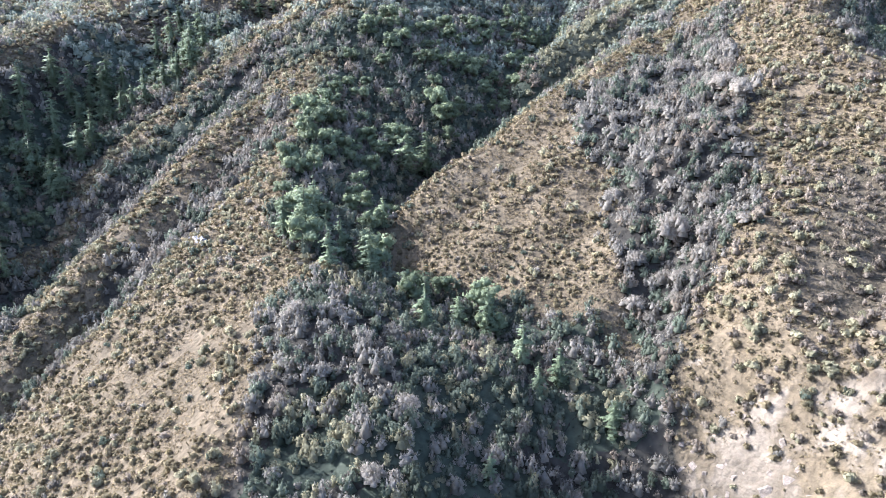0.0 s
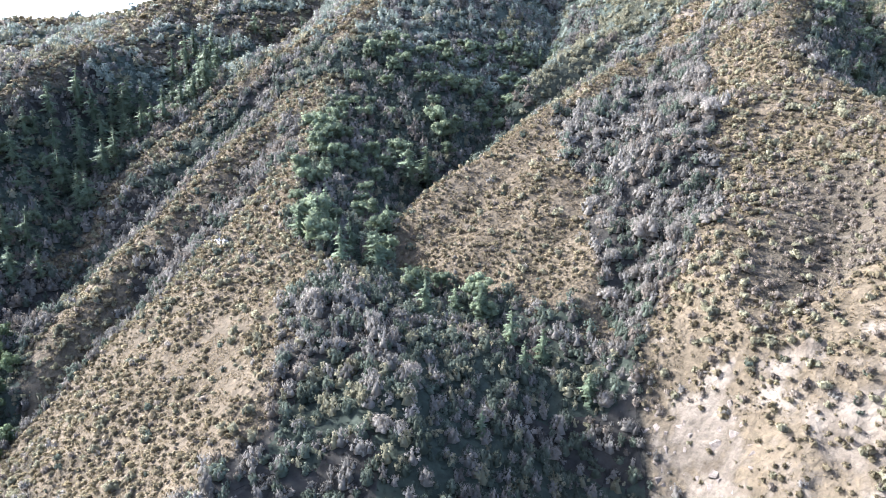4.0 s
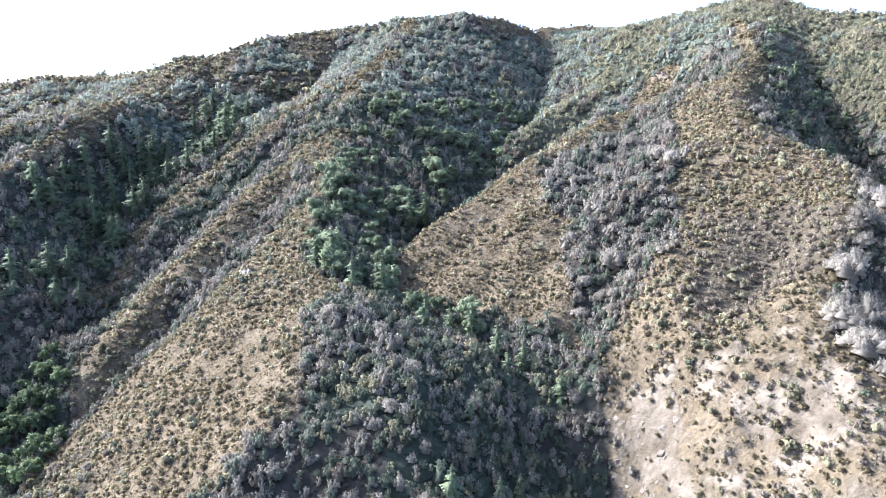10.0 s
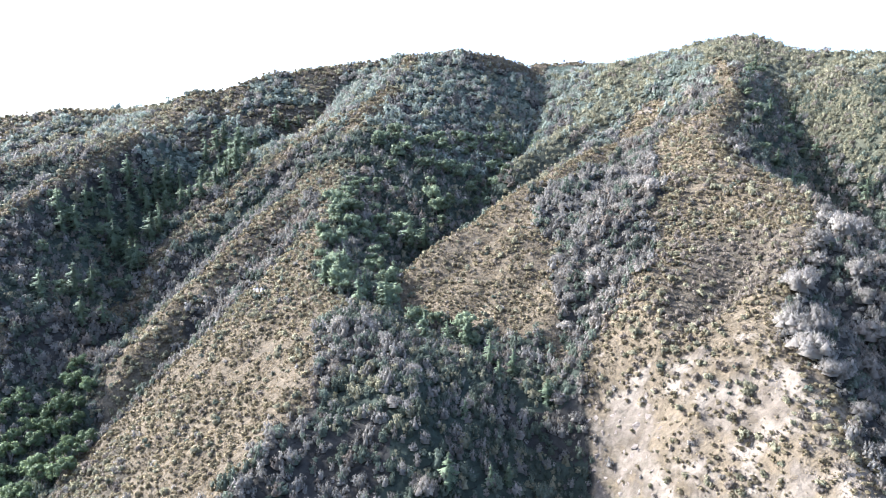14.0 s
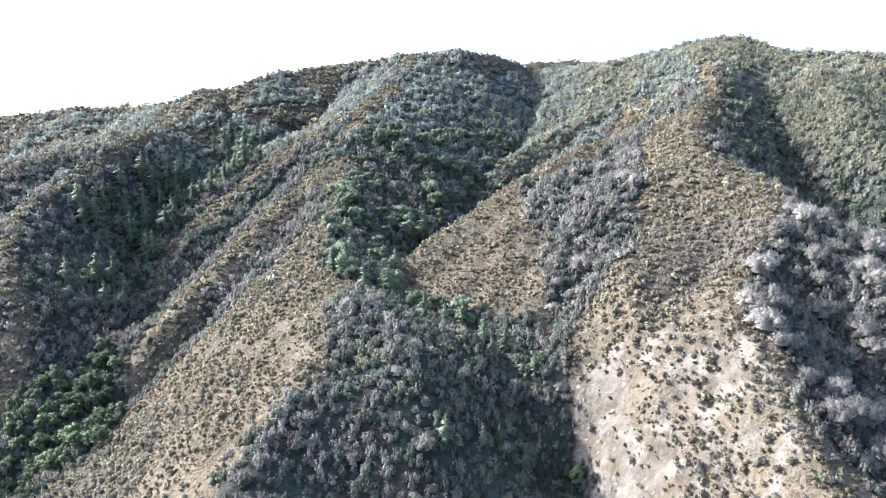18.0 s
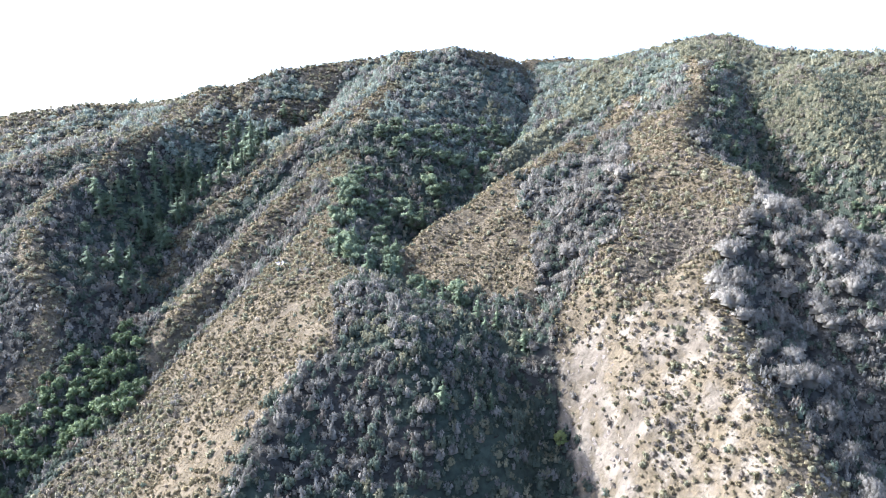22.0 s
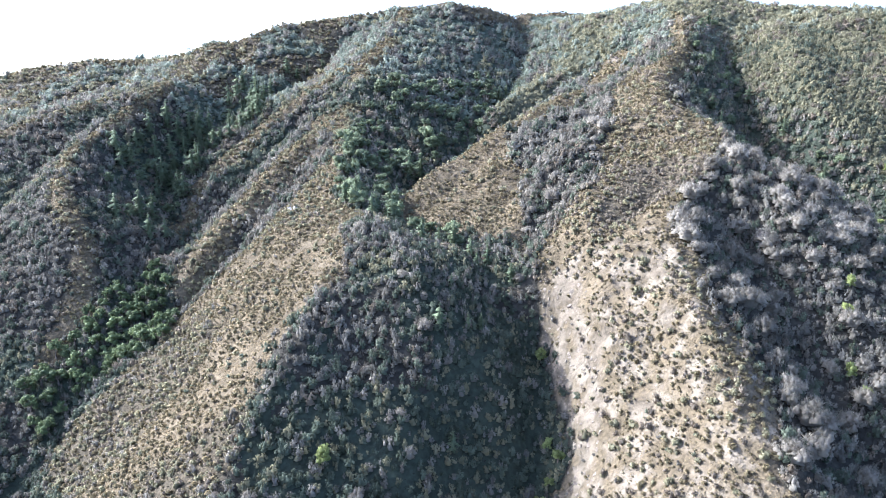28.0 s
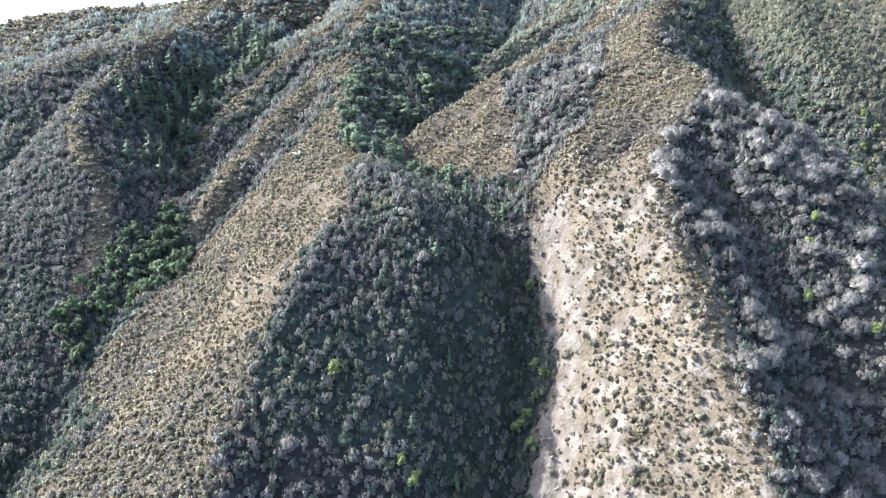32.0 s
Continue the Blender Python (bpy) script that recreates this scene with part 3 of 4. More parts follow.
def strew(name, shapes, places, sizes, mat, seed, tall=1.0):
    """Many plants in one mesh, turned and scaled each its own way."""
    rs = np.random.RandomState(seed)
    pick = rs.randint(0, len(shapes), len(places))
    verts, tris, norms, tones, base = [], [], [], [], 0
    for k, (v, t, n) in enumerate(shapes):
        sel = np.where(pick == k)[0]
        if not len(sel):
            continue
        a = rs.uniform(0, 6.283, len(sel))
        c, s = np.cos(a)[:, None], np.sin(a)[:, None]
        sx = sizes[sel][:, None] * rs.uniform(0.85, 1.15, (len(sel), 1))
        sz = sizes[sel][:, None] * rs.uniform(0.95, 1.6, (len(sel), 1)) * tall
        x = (v[None, :, 0] * c - v[None, :, 1] * s) * sx + places[sel, 0:1]
        y = (v[None, :, 0] * s + v[None, :, 1] * c) * sx + places[sel, 1:2]
        z = v[None, :, 2] * sz + places[sel, 2:3]
        verts.append(np.stack([x, y, z], 2).reshape(-1, 3))
        norms.append(np.stack([n[None, :, 0] * c - n[None, :, 1] * s, n[None, :, 0] * s + n[None, :, 1] * c, np.broadcast_to(n[None, :, 2], (len(sel), len(n)))], 2).reshape(-1, 3))
        tones.append(np.repeat(rs.uniform(0, 1, len(sel)), len(v)))
        tris.append((t[None] + (np.arange(len(sel)) * len(v))[:, None, None]).reshape(-1, 3) + base)
        base += len(sel) * len(v)
    return new(name, mesh_of(name, np.concatenate(verts), np.concatenate(tris), mat, True, np.concatenate(norms), np.concatenate(tones)))


def sown(rs, y0, y1, spacing):
    """Scattered places in a stretch of the canyon, no closer than the spacing allows."""
    x, y = np.meshgrid(np.arange(-420, 470, spacing), np.arange(y0, y1, spacing), indexing="ij")
    x, y = x.ravel() + rs.uniform(-0.9, 0.9, x.size) * spacing, y.ravel() + rs.uniform(-0.9, 0.9, x.size) * spacing
    keep = (np.abs(x) < 0.68 * (y + 150) + 18) & (y < 720)
    return x[keep], y[keep]


def grounded(x, y, sink=0.1):
    return np.stack([x, y, land(x, y) - sink], 1)


# ---- the scrub that covers the slopes, in three stretches of the canyon ----
SCRUB = {
    "grey": (GREY, "leafless grey chaparral scrub covering the slope", "scrub"),
    "dusky": (DUSKY, "dark evergreen chaparral scrub covering the slope", "scrub"),
    "sage": (SAGE, "low dry sage and grass mounds on the sunny slope", "sagebrush"),
    "olive": (OLIVE, "olive green scrub covering the slope", "scrub"),
    "brown": (BROWN, "withered brown buckwheat scrub on the slope", "scrub"),
}
STRETCHES = [(-40, 215, 2.5, 1.4, 32, 13), (215, 400, 3.2, 2.0, 22, 8), (400, 720, 5.0, 3.2, 16, 7)]


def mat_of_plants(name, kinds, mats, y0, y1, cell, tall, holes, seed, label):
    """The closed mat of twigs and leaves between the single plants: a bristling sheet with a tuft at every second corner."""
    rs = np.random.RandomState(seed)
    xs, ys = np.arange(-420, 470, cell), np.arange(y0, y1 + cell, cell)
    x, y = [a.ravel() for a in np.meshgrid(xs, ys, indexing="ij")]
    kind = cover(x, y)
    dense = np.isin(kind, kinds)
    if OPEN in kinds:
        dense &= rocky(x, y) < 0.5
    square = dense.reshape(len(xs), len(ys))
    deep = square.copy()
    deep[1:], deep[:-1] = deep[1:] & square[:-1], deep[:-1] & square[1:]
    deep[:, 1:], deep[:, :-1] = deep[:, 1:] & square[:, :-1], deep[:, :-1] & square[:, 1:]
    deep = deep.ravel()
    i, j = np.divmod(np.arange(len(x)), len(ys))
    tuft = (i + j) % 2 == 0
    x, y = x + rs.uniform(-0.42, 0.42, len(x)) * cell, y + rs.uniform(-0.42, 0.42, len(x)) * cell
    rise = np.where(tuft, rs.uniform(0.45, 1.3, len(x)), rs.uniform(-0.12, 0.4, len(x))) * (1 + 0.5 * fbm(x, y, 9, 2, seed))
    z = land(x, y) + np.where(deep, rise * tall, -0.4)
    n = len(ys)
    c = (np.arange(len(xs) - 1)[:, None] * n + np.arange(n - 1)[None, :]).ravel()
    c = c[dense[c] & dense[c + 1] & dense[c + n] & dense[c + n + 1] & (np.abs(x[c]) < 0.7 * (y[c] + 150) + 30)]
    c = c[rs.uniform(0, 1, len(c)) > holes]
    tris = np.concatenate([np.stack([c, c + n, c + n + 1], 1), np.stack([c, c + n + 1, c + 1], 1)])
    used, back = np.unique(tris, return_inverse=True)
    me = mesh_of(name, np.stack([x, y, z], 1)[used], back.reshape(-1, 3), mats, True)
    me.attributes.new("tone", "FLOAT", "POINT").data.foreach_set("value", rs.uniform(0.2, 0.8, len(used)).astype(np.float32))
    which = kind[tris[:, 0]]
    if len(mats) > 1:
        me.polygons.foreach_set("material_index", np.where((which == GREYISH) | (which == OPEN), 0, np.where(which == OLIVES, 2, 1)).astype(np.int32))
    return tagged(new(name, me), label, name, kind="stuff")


def fuzz(name, kinds, mats, y0, y1, per_metre, size, tall, seed, label):
    """Single sprays of leaves and blades of grass, strewn thickly over the mat."""
    rs = np.random.RandomState(seed)
    count = int(900 * (y1 - y0) * per_metre)
    x, y = rs.uniform(-430, 470, count), rs.uniform(y0, y1, count)
    keep = np.abs(x) < 0.7 * (y + 150) + 30
    x, y = x[keep], y[keep]
    kind = scattered_cover(x, y, rs)
    keep = np.isin(kind, kinds)
    if OPEN in kinds:
        keep &= (rs.uniform(0, 1, len(x)) > rocky(x, y) * 1.1) & (fbm(x, y, 3.5, 2, seed) > -0.28)
    x, y, kind = x[keep], y[keep], kind[keep]
    n = len(x)
    c = np.stack([x, y, land(x, y) + rs.uniform(0.0, 1.0, n) * tall], 1)
    a = rs.normal(size=(n, 3)) * (1, 1, 0.7) + (0, 0, 0.5)
    a /= np.linalg.norm(a, axis=1, keepdims=True)
    b = np.cross(a, rs.normal(size=(n, 3)))
    b /= np.linalg.norm(b, axis=1, keepdims=True)
    sz = size * rs.uniform(0.5, 1.3, (n, 1))
    v = np.stack([c + a * sz, c - a * sz * 0.6 + b * sz * 0.6, c - a * sz * 0.6 - b * sz * 0.6], 1)
    e = 1.0
    up = np.stack([height(x - e, y) - height(x + e, y), height(x, y - e) - height(x, y + e), np.full(n, 2 * e)], 1)
    v, t, up = faced(v, np.repeat(unit(unit(up) + rs.normal(size=(n, 3)) * 0.3), 3, 0))
    me = mesh_of(name, v, t, mats, True, up, np.repeat(rs.uniform(0.2, 0.8, n), 3))
    me.polygons.foreach_set("material_index", np.where((kind == GREYISH) | (kind == OPEN), 0, np.where(kind == OLIVES, 2, 1)).astype(np.int32))
    return tagged(new(name, me), label, name, kind="stuff")


for y0, y1, cell, tall, per_metre, size, seed in ((-40, 216, 1.4, 0.7, 2.4, 0.36, 301), (216, 400, 1.8, 0.9, 1.2, 0.55, 302), (400, 700, 2.8, 1.3, 0.45, 0.9, 303)):
    # past 390 m the green mat takes the colour paled for haze
    dense, green = (GREYISH, DUSK, WOODS, OLIVES), HAZED_WOOD if y0 > 390 else SHADED_GREENS
    # mat and twigs carry the darkened colours that paint shade into the gaps
    mat_of_plants("thicket", dense, [SHADED_THICKET, green, SHADED_OLIVES], y0, y1, cell, tall, 0.0, seed, "closed mat of low chaparral between the taller shrubs")
    fuzz("twigs", dense, [SHADED_THICKET, green, SHADED_OLIVES], y0, y1, per_metre, size, tall * 1.2, seed + 10, "sprays of twigs and small leaves over the chaparral")
    fuzz("grass", (OPEN, LOW, BROWNISH), [TUSSOCK, LOW_SCRUB], y0, y1, per_metre * 2.2, size * 0.85, tall * 0.5, seed + 20, "dry grass and low sage covering the sunny slope")
for number, (y0, y1, gap, low_gap, many, few) in enumerate(STRETCHES):
    rs = np.random.RandomState(500 + number)
    full = {"grey": [shrub_shape(20 + k, 4, many * 2 // 3, 0.26, many * 2 // 3, 1.0, (0.42, 0.075)) for k in range(7)],
            "dusky": [shrub_shape(40 + k, 4, many * 4 // 3, 0.27, 0, 0.95) for k in range(7)],
            "olive": [shrub_shape(60 + k, 3, many * 4 // 3, 0.28) for k in range(7)],
            "brown": [shrub_shape(80 + k, 2, many, 0.26, many // 3) for k in range(5)],
            "sage": [shrub_shape(100 + k, 1, few + 3, 0.34, 0, 0.75) for k in range(7)]}
    spots = {k: [] for k in SCRUB}
    x, y = sown(rs, y0, y1, gap)
    kind, dice, lush = scattered_cover(x, y, rs), rs.uniform(0, 1, len(x)), fbm(x, y, 12, 2, 141)
    stony = (kind == OPEN) & (rocky(x, y) > 0.2) & (rocky(x, y) < 0.75)
    brushy, ribs = fbm(x, y, 11, 3, 145) > 0.12, (kind == OPEN) & (x < -15) & (y > 190)
    for name, chosen, lo, hi in (
            ("brown", stony & brushy & (dice < 0.36), 0.7, 1.3), ("olive", stony & brushy & (dice > 0.36) & (dice < 0.74), 0.65, 1.25),
            ("sage", stony & brushy & (dice > 0.74) & (dice < 0.9), 0.7, 1.2), ("olive", stony & ~brushy & (dice < 0.12), 0.4, 1.2), ("brown", stony & ~brushy & (dice > 0.12) & (dice < 0.26), 0.4, 1.0), ("sage", stony & ~brushy & (dice > 0.26) & (dice < 0.62), 0.4, 1.2),
            ("olive", ribs & (dice < 0.55), 0.5, 1.0), ("dusky", ribs & (dice > 0.55) & (dice < 0.65), 0.5, 0.95), ("brown", ribs & (dice > 0.65) & (dice < 0.75), 0.5, 0.9),
            ("brown", (kind == BROWNISH) & (dice < 0.88), 0.5, 1.0), ("olive", (kind == BROWNISH) & (dice > 0.88), 0.7, 1.2),
            ("dusky", (kind == OPEN) & (dice < 0.02 + 0.03 * (lush > 0.3)), 0.4, 0.85), ("grey", (kind == OPEN) & (dice > 0.985 - 0.06 * (lush > 0.4)), 0.5, 0.9),
            ("olive", (kind == OPEN) & (dice > 0.36) & (dice < 0.46 + 0.2 * (lush > 0.1)), 0.3, 1.15), ("brown", (kind == OPEN) & (dice > 0.6) & (dice < 0.68), 0.4, 0.95)):
        spots[name].append(np.column_stack([x[chosen], y[chosen], np.exp(rs.uniform(math.log(lo), math.log(hi), int(chosen.sum()))) * gap / 1.5]))
    x, y = sown(rs, y0, y1, low_gap)
    kind, dice, lush = scattered_cover(x, y, rs), rs.uniform(0, 1, len(x)), fbm(x, y, 10, 2, 151)
    chosen = (kind == OPEN) & (dice < np.where(rocky(x, y) > 0.6, 0.3, np.where(rocky(x, y) > 0.4, 0.75, 1.0)) + 0.3 * lush)
    for name, share in (("sage", (dice < 0.4)), ("olive", (dice > 0.4) & (dice < 0.68)), ("brown", (dice > 0.68) & (dice < 0.8)), ("grey", dice > 0.93)):
        patch = (kind == LOW) & share
        spots[name].append(np.column_stack([x[patch], y[patch], np.exp(rs.uniform(-0.7, 0.55, int(patch.sum()))) * low_gap / 1.3]))
    chosen &= fbm(x, y, 14, 3, 155) > -0.3
    spots["sage"].append(np.column_stack([x[chosen], y[chosen], np.exp(rs.uniform(-1.0, 0.4, int(chosen.sum()))) * low_gap / 1.3]))
    for name, found in spots.items():
        found = np.concatenate(found) if found else np.zeros((0, 3))
        if len(found):
            mat, label, category = SCRUB[name]
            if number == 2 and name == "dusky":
                # far shrubs swap the dark leaves for the haze-paled ones
                mat, label, category = HAZED_LEAVES, "evergreen woods on the far mountainside, paled as by haze", "woods"
            tagged(strew(name + "_scrub", full[name], grounded(found[:, 0], found[:, 1]), found[:, 2], mat, 700 + number, 0.72 if name == "sage" else 0.7 if number == 2 else 1.0), label, category, kind="stuff")


# ---- the closed canopy: rounded crowns of tall chaparral and scrub oak, in the same three stretches ----
CANOPY = {
    "grey": (GREY, "rounded leafless grey crowns of tall chaparral", "chaparral"),
    "dusky": (DUSKY, "rounded dark evergreen crowns of tall chaparral", "chaparral"),
    "olive": (OLIVE, "rounded olive green crowns of scrub oak", "scrub oak"),
    "brown": (BROWN, "rounded brownish crowns of withered chaparral", "chaparral"),
}
for number, (y0, y1, gap, lo, hi, lumps, many) in enumerate(((-40, 215, 2.15, 0.75, 2.2, 6, 84), (215, 400, 3.2, 1.2, 3.2, 6, 72), (400, 660, 4.5, 1.9, 4.9, 6, 54))):
    rs = np.random.RandomState(900 + number)
    x, y = sown(rs, y0, y1, gap)
    ox, oy = sown(rs, y0, y1, gap * 0.85)
    also = (ox > 195) & (oy > 200) & (oy < 420)
    x, y = np.concatenate([x, ox[also]]), np.concatenate([y, oy[also]])
    kind, dice, mood, size = scattered_cover(x, y, rs), rs.uniform(0, 1, len(x)), fbm(x, y, 26, 2, 171), np.exp(rs.uniform(math.log(lo), math.log(hi), len(x)))
    dice = np.clip(dice + 0.35 * mood, 0, 1)
    size = size * np.where(kind == OLIVES, 0.82, 1.0)
    shapes = {"grey": [crown_shape(300 + k, lumps, many // 2, 0.12, many // 2) for k in range(7)], "dusky": [crown_shape(320 + k, lumps, many, 0.125) for k in range(7)],
              "olive": [crown_shape(340 + k, lumps - 2, many, 0.13, 0, 1.15) for k in range(7)], "brown": [crown_shape(360 + k, lumps, many * 2 // 3, 0.12, many // 3) for k in range(5)]}
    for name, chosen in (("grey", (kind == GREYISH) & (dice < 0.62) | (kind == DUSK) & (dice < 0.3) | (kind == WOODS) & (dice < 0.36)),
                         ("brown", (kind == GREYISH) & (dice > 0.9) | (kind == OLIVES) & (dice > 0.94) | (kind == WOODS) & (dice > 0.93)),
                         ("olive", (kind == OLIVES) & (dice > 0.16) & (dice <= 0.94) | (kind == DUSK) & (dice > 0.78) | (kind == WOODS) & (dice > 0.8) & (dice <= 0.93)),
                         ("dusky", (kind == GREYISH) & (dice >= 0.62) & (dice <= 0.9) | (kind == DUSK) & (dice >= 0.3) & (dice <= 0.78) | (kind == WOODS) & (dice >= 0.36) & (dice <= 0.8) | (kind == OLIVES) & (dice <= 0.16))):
        if chosen.any():
            mat, label, category = CANOPY[name]
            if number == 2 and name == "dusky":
                # distant crowns take the haze-paled leaf colour too
                mat, label, category = HAZED_LEAVES, "rounded oak crowns on the far mountainside, paled as by haze", "woods"
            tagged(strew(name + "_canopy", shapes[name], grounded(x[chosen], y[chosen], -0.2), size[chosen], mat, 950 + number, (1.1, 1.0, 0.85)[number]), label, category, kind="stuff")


# ---- trees, bushes and rocks that stand out ----
def part(name, shape, mat, parent, label=""):
    ob = new(name, mesh_of(name, shape[0], shape[1], mat, len(shape) == 3, shape[2] if len(shape) == 3 else None))
    ob.parent = parent
    return tagged(ob, label)


def stem(path, radii, sides=7):
    """A tapered trunk or limb along a bent line."""
    verts, tris = [], []
    for k, (p, r) in enumerate(zip(path, radii)):
        for i in range(sides):
            a = 6.2832 * i / sides
            verts.append((p[0] + r * math.cos(a), p[1] + r * math.sin(a), p[2]))
        if k:
            for i in range(sides):
                a, b = (k - 1) * sides + i, (k - 1) * sides + (i + 1) % sides
                tris += [(a, b, b + sides), (a, b + sides, a + sides)]
    return np.array(verts), np.array(tris)


def fir_tree(seed, tall, wide, ragged):
    """A conifer: a tapered trunk and whorls of drooping, feathery boughs."""
    rs = np.random.RandomState(seed)
    thing = tagged(new("conifer"), "", "conifer", "conifers in the canyon")
    lean = rs.uniform(-0.5, 0.5, 2)
    part("trunk", stem([(0, 0, -1.5), (lean[0] * 0.2, lean[1] * 0.2, tall * 0.35), (lean[0] * 0.6, lean[1] * 0.6, tall * 0.7), (lean[0], lean[1], tall)],
                        [0.021 * tall, 0.016 * tall, 0.009 * tall, 0.02]), BARK, thing, "straight brown trunk")
    verts, z = [], 0.1 * tall
    while z < tall * 0.985:
        f = z / tall
        reach = wide * min(1.0, (1 - f) * 1.9 + 0.1) * (0.7 + 0.3 * min(1, f / 0.25)) * (0.8 + 0.25 * math.sin(z * 1.7 + seed))
        for a in rs.uniform(0, 6.283, 6 if f < 0.8 else 4):
            if rs.uniform() < ragged:
                continue
            length = reach * rs.uniform(0.45, 1.15)
            out, side = np.array((math.cos(a), math.sin(a), 0)), np.array((-math.sin(a), math.cos(a), 0))
            root = np.array((lean[0] * f, lean[1] * f, z + rs.uniform(-0.25, 0.25)))
            for k in range(5):
                g = (k + 0.6) / 5
                c = root + out * length * g + np.array((0, 0, 0.18 * length * g - 0.38 * length * g * g))
                w = length * 0.34 * (1.15 - g * 0.6)
                tilt = np.array((0, 0, rs.uniform(-0.3, 0.12)))
                for way in (1, -1):
                    verts += [c - out * w * 0.35, c + out * w * rs.uniform(0.7, 1.2) + tilt * w, c + side * way * w * rs.uniform(0.7, 1.2) + out * w * 0.25 + (0, 0, -rs.uniform(0.1, 0.55) * w)]
                verts += [c - side * w * 0.3, c + side * w * 0.3, c + out * w * 0.3 + (0, 0, rs.uniform(0.25, 0.6) * w)]
        z += tall * rs.uniform(0.024, 0.042)
    verts = np.array(verts)
    heart, sides, out = lump(rs, (0, 0, 0), 1.0)
    heart = heart * (wide * 0.28, wide * 0.28, tall * 0.42) + (0, 0, tall * 0.5)
    middle = np.repeat(verts.reshape(-1, 3, 3).mean(1), 3, 0)
    soft = unit(unit(middle * (1, 1, 0)) + (0, 0, 0.35) + np.repeat(rs.normal(size=(len(verts) // 3, 3)) * 0.3, 3, 0))
    part("crown", merge([(heart, sides, out), faced(verts, soft)]), NEEDLES, thing, "ragged blue-green needle crown")
    return thing


def oak_tree(seed, tall, wide, mat, clumps=15, name="oak"):
    """A broad evergreen: a forked trunk and a billowing crown with gaps."""
    rs = np.random.RandomState(seed)
    thing = tagged(new(name), "", "tree", name + " trees of the canyon")
    fork = tall * 0.34
    part("trunk", stem([(0, 0, -1.2), (0.1, 0.05, fork * 0.5), (0.15, -0.1, fork)], [0.05 * tall, 0.038 * tall, 0.033 * tall]), BARK, thing)
    pieces = []
    for k in range(clumps):
        a, r = rs.uniform(0, 6.283), wide * math.sqrt(rs.uniform(0.02, 1)) * 0.72
        up = tall * (0.82 - 0.42 * (r / wide) ** 1.5) * rs.uniform(0.5, 1.08)
        c = np.array((r * math.cos(a), r * math.sin(a), up))
        size = wide * rs.uniform(0.26, 0.4)
        pieces += [ball(rs, c, size * 0.72, 0.85), leaves(rs, c, size, 34, size * 0.3, 0.9, -0.5)]
        if k % 4 == 0:
            part("limb", stem([(0.15, -0.1, fork * 0.9), tuple(c * 0.5 + np.array((0, 0, fork * 0.45))), tuple(c)], [0.02 * tall, 0.014 * tall, 0.006 * tall], 5), BARK, thing)
    part("crown", merge(pieces), mat, thing)
    return thing


def bush(name, seed, shape, mat, label, group):
    v, t, n = shape
    return tagged(new(name, mesh_of(name, v, t, mat, True, n)), label, "shrub", group)


def plant_all(models, spots, sizes, seed, sink=0.15, label=None):
    """Copies of the models at places in the plan; the first of each model stays where its first spot is."""
    rs = np.random.RandomState(seed)
    order = rs.randint(0, len(models), len(spots))
    order[:len(models)] = np.arange(len(models))[:len(spots)]
    zs = land(np.array([p[0] for p in spots], float), np.array([p[1] for p in spots], float))
    for k, (p, size) in enumerate(zip(spots, sizes)):
        m = pose(p[0], p[1], float(zs[k]) - sink, 0, 0, rs.uniform(0, 360)) @ Matrix.Diagonal((size, size, size * rs.uniform(0.9, 1.12), 1))
        ob = models[order[k]]
        if k < len(models):
            ob.matrix_basis = m
        else:
            ob = copy_thing(ob, Matrix())
            ob.matrix_basis = m
        if label:
            ob["label"] = label


def within(rs, patch, count, apart):
    """Places inside an outline, each a fair way from the next."""
    shape = PATCHES[patch]
    lo, hi = np.min(shape, 0), np.max(shape, 0)
    out = []
    for _ in range(count * 40):
        p = rs.uniform(lo, hi)
        if inside(p[:1], p[1:], shape)[0] and all((p[0] - q[0]) ** 2 + (p[1] - q[1]) ** 2 > apart ** 2 for q in out):
            out.append(tuple(p))
            if len(out) == count:
                break
    return out


rs = np.random.RandomState(4)
# the pair of tall firs, the firs round the fork of the creek, those on the dark slope and in the west canyon
firs = [fir_tree(3, 20, 4.9, 0.1), fir_tree(5, 20, 4.4, 0.18), fir_tree(7, 20, 5.4, 0.24), fir_tree(9, 20, 4.2, 0.26), fir_tree(11, 20, 4.9, 0.16)]
pair = [(-13, 289), (-6, 296), (-37, 209), (-27, 204), (-18, 233)]
plant_all(firs, pair, [1.15, 1.2, 0.85, 0.75, 0.6], 31, label="tall blue-green fir beside the creek")
spots = [(-43, 209), (-28, 190), (-19, 199), (-4, 174), (11, 180), (25, 162), (-37, 223), (-33, 216), (-22, 212), (4, 184), (18, 170)]
plant_all([copy_thing(f, Matrix()) for f in firs], spots, rs.uniform(0.45, 0.75, len(spots)), 32, label="dark green fir among the trees of the creek")
spots = [(3, 107), (14, 112), (19, 116), (8, 131), (7, 72), (-6, 44), (8, 35), (20, 158), (34, 150)]
plant_all([copy_thing(f, Matrix()) for f in firs], spots, [0.52, 0.34, 0.34, 0.4, 0.42, 0.42, 0.4, 0.5, 0.5], 33, label="young green fir on the shaded slope")
spots = [(-196, 304), (-194, 314), (-183, 327), (-177, 325), (-175, 338), (-168, 340), (-164, 349), (-160, 361), (-153, 371), (-145, 368), (-136, 389), (-129, 391), (-176, 247),
         (-169, 263), (-165, 270), (-152, 253), (-157, 244), (-161, 311), (-170, 319), (-202, 313), (-178, 379), (-183, 352), (-182, 368), (-175, 393)]
spots += [p for p in within(rs, "west_firs", 44, 7.0) if p[1] > 300]
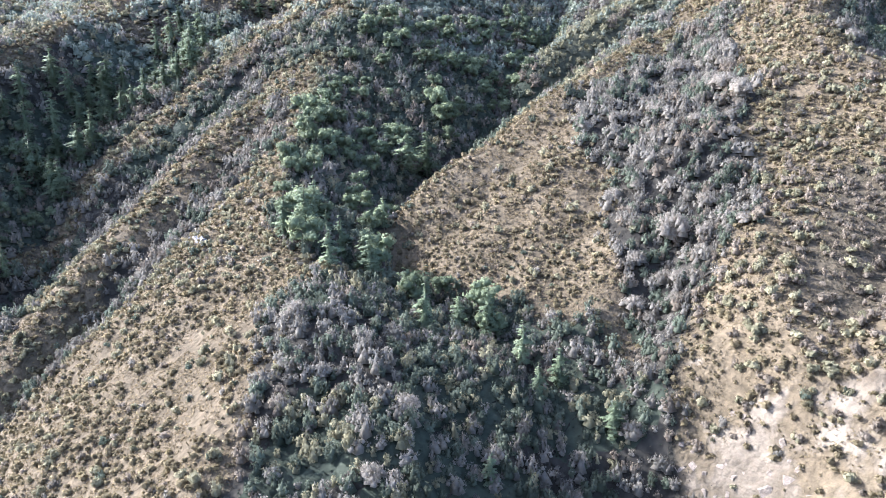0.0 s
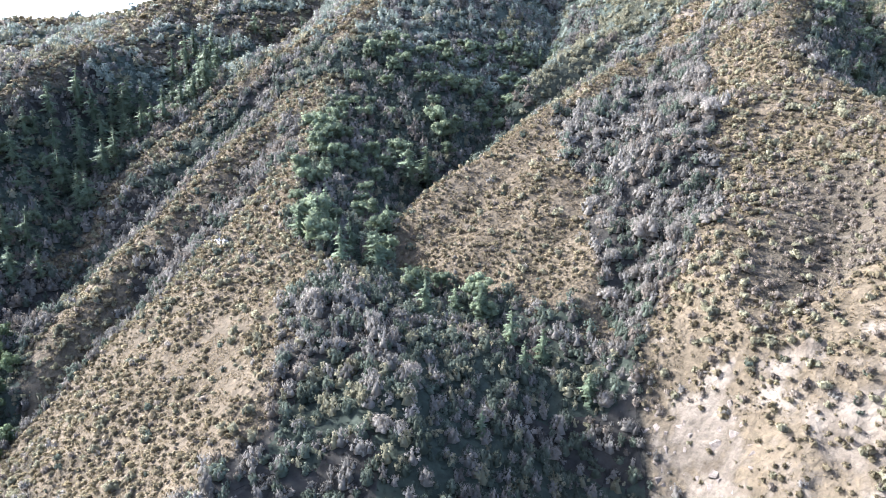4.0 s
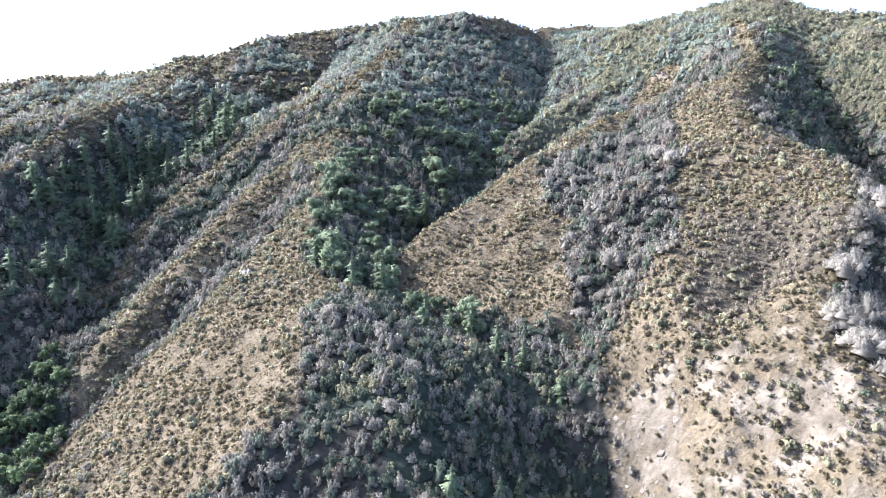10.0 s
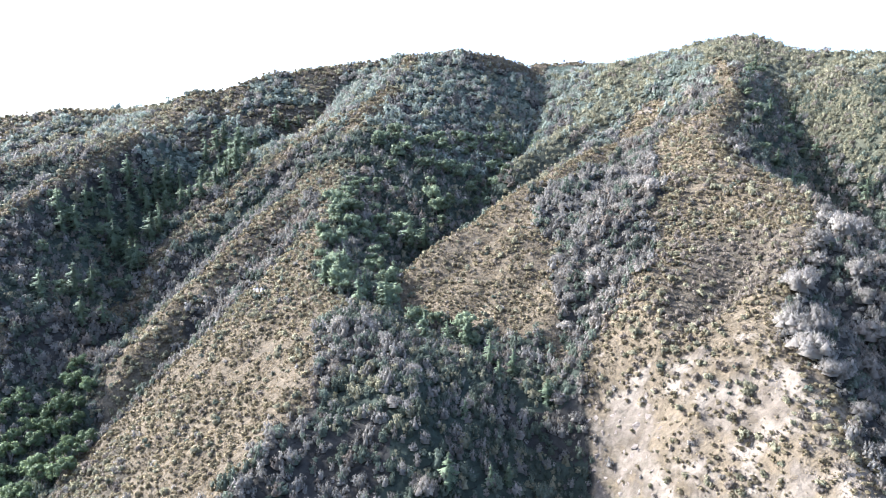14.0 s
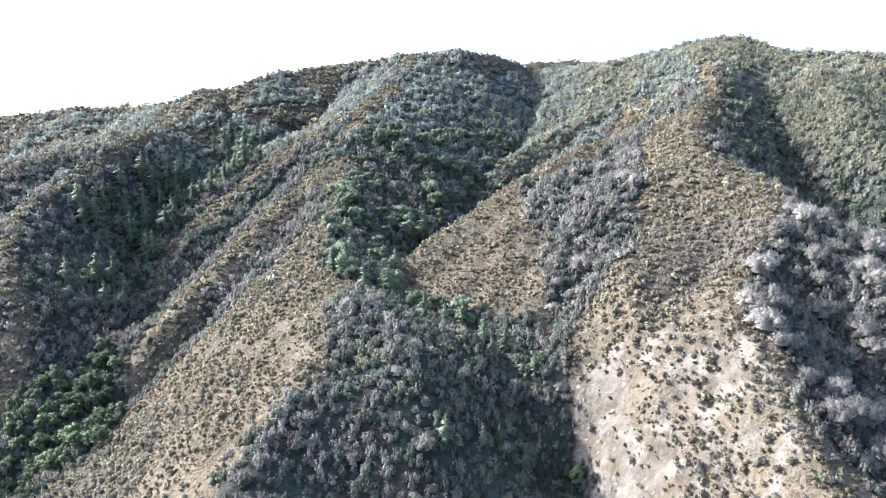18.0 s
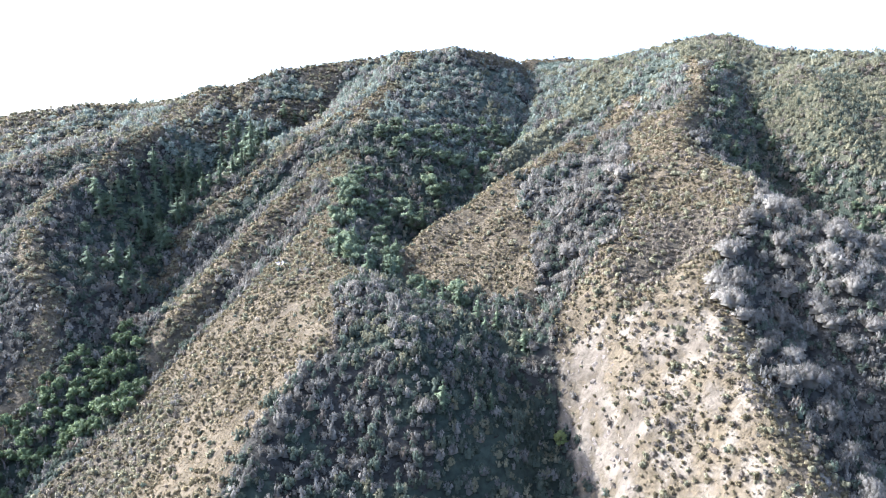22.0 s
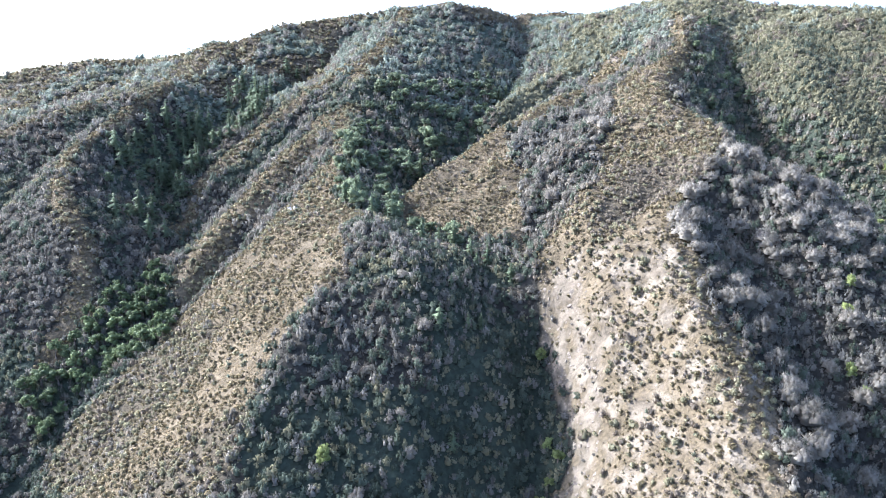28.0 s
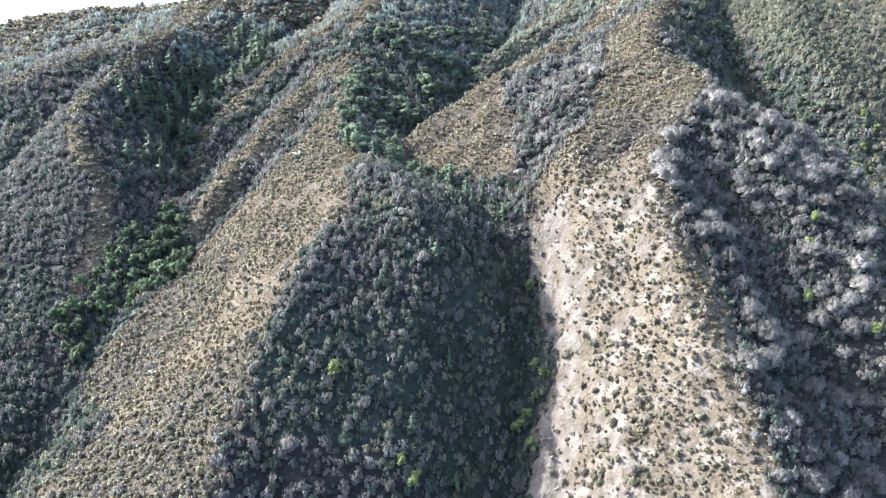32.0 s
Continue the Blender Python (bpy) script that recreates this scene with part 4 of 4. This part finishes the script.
plant_all([copy_thing(f, Matrix()) for f in firs], spots, rs.uniform(0.65, 1.25, len(spots)), 34, label="tall blue-green fir in the shaded west canyon")
spots = [(58, 452), (64, 458), (70, 452), (66, 468), (75, 462), (50, 470), (-120, 500), (-112, 508), (-100, 520), (-128, 496)] + within(rs, "east_woods", 16, 9)
plant_all([copy_thing(f, Matrix()) for f in firs], spots, rs.uniform(0.5, 0.85, len(spots)), 35, label="distant fir on the wooded mountainside")
for k, one in enumerate(firs):
    one["label"] = "tall blue-green fir beside the creek"

oaks = [oak_tree(50 + k, 8.5, 4.2, OAK) for k in range(4)]
spots = [p for p in within(rs, "middle_woods", 125, 6.2) if abs(p[0] + 10) > 10 or not 255 < p[1] < 300]
plant_all(oaks, spots, rs.uniform(0.75, 1.5, len(spots)), 41, label="dense dark green oak filling the creek bed")
spots = within(rs, "east_woods", 60, 5.5)
plant_all([copy_thing(o, Matrix()) for o in oaks], spots, rs.uniform(0.6, 1.1, len(spots)), 42, label="dark green oak in the shaded east ravine")
spots = within(rs, "west_firs", 60, 5.5)
plant_all([copy_thing(o, Matrix()) for o in oaks], spots, rs.uniform(0.6, 1.1, len(spots)), 47, label="rounded evergreen oak between the firs of the west canyon")
bright = [oak_tree(70 + k, 8.5, 3.9, FRESH, name="broadleaf") for k in range(3)]
spots = within(rs, "west_grove", 64, 4.8)
plant_all(bright, spots, rs.uniform(0.75, 1.25, len(spots)), 43, label="sunlit bright green tree in the west canyon bottom")
spots = [(-32, 54), (43, 81), (32, 66), (35, 71), (39, 76), (41, 88), (35, 56), (43, 122), (-5, 29), (-9, 33), (258, 235), (248, 229), (248, 218), (253, 242), (242, 224), (236, 212), (230, 204), (244, 210),
         (150, 102), (157, 112), (159, 68), (142, 74), (140, 80)]
lime = [oak_tree(80 + k, 8.0, 3.6, LIME, name="broadleaf") for k in range(2)]
plant_all(lime, spots, rs.uniform(0.65, 1.0, len(spots)), 44, label="yellow-green tree standing out in the dark ravine")

pale = [bush("grey_shrub", 90 + k, crown_shape(90 + k, 22, 340, 0.06, 620, 1.3, (0.22, 0.016)), PALE, "pale grey leafless shrub on the dark slope", "grey shrubs") for k in range(5)]
spots = within(rs, "gully_scrub", 56, 4.2) + [p for p in within(rs, "east_scrub", 560, 4.2) if p[0] < 205][:205] + within(rs, "front_scrub", 38, 7.0)
spots.insert(0, (60, 200))
sizes = np.array([rs.uniform(1.7, 2.9) if p[0] < 95 else rs.uniform(1.6, 2.3) ** 2 for p in spots])
sizes[0] = 5.0
plant_all(pale, spots, sizes, 45, -0.5)

low = [bush("bush", 120 + k, shrub_shape(120 + k, 4, 80, 0.2), mat, "rounded %s bush on the pale cliff" % hue, "bushes on the cliff") for k, (mat, hue) in enumerate(((OLIVE, "olive green"), (BROWN, "withered brown"), (SAGE, "dry yellowish sage"), (SAGE, "dry yellowish sage"), (GREY, "grey twiggy")))]
spots = within(rs, "rock", 90, 2.6) + [p for p in within(rs, "east_sage", 240, 4.2) if p[1] < 150]
plant_all(low, spots, np.exp(rs.uniform(-0.7, 0.5, len(spots))), 46, 0.12)


# ---- rocks ----
def rock_shape(seed):
    """An angular, split boulder."""
    rs = np.random.RandomState(seed)
    bm = bmesh.new()
    bmesh.ops.create_cube(bm, size=1.6)
    bmesh.ops.bevel(bm, geom=bm.edges[:], offset=0.25, segments=1, affect="EDGES")
    for v in bm.verts:
        v.co = Vector(tuple(v.co * rs.uniform(0.75, 1.2) + Vector(rs.uniform(-0.12, 0.12, 3))))
    bmesh.ops.triangulate(bm, faces=bm.faces[:])
    me = bpy.data.meshes.new("rock")
    bm.to_mesh(me)
    bm.free()
    return me


def rock_group(name, label, spots, lo, hi, mat, seed):
    """An outcrop whose rocks lie half sunk in the slope, split along it."""
    rs = np.random.RandomState(seed)
    base = spots[0]
    thing = tagged(new(name), label, "rock outcrop")
    thing.location = (base[0], base[1], float(land(base[0], base[1])))
    shapes = [rock_shape(seed + k) for k in range(7)]
    for me in shapes:
        me.materials.append(mat)
    xs, ys, e = np.array([p[0] for p in spots], float), np.array([p[1] for p in spots], float), 1.5
    zs, fall_x, fall_y = land(xs, ys), land(xs - e, ys) - land(xs + e, ys), land(xs, ys - e) - land(xs, ys + e)
    for p, z, dx, dy in zip(spots, zs.tolist(), fall_x.tolist(), fall_y.tolist()):
        ob = new("rock", shapes[rs.randint(7)])
        ob.parent = thing
        s = rs.uniform(lo, hi)
        n = Vector((dx, dy, 2 * e)).normalized()
        turn_to = n.to_track_quat("Z", "Y").to_matrix().to_4x4()
        ob.matrix_basis = Matrix.Translation((p[0] - base[0], p[1] - base[1], z - thing.location.z)) @ turn_to @ pose(0, 0, -0.42 * s, rs.uniform(-25, 25), rs.uniform(-25, 25), rs.uniform(0, 360)) @ Matrix.Diagonal((s, s * rs.uniform(0.5, 1), s * rs.uniform(0.35, 0.7), 1))
    return thing


brow = within(rs, "rock", 300, 1.2)
rock_group("cliff_rocks", "pale split rock ledges on the sunlit cliff", brow, 0.5, 1.5, STONE, 200)
rock_group("grey_outcrop", "grey lichened outcrop on the west ridge", [(-72 - 0.6 * k + rs.uniform(-2, 2), 222 + 0.9 * k + rs.uniform(-1.5, 1.5)) for k in range(16)], 1.2, 3.0, SLATE, 220)
rock_group("slide_rocks", "pale bare rock scar below the summit", [(152 + rs.uniform(-3, 3), 447 + rs.uniform(-14, 14)) for k in range(24)], 0.9, 2.4, STONE, 240)
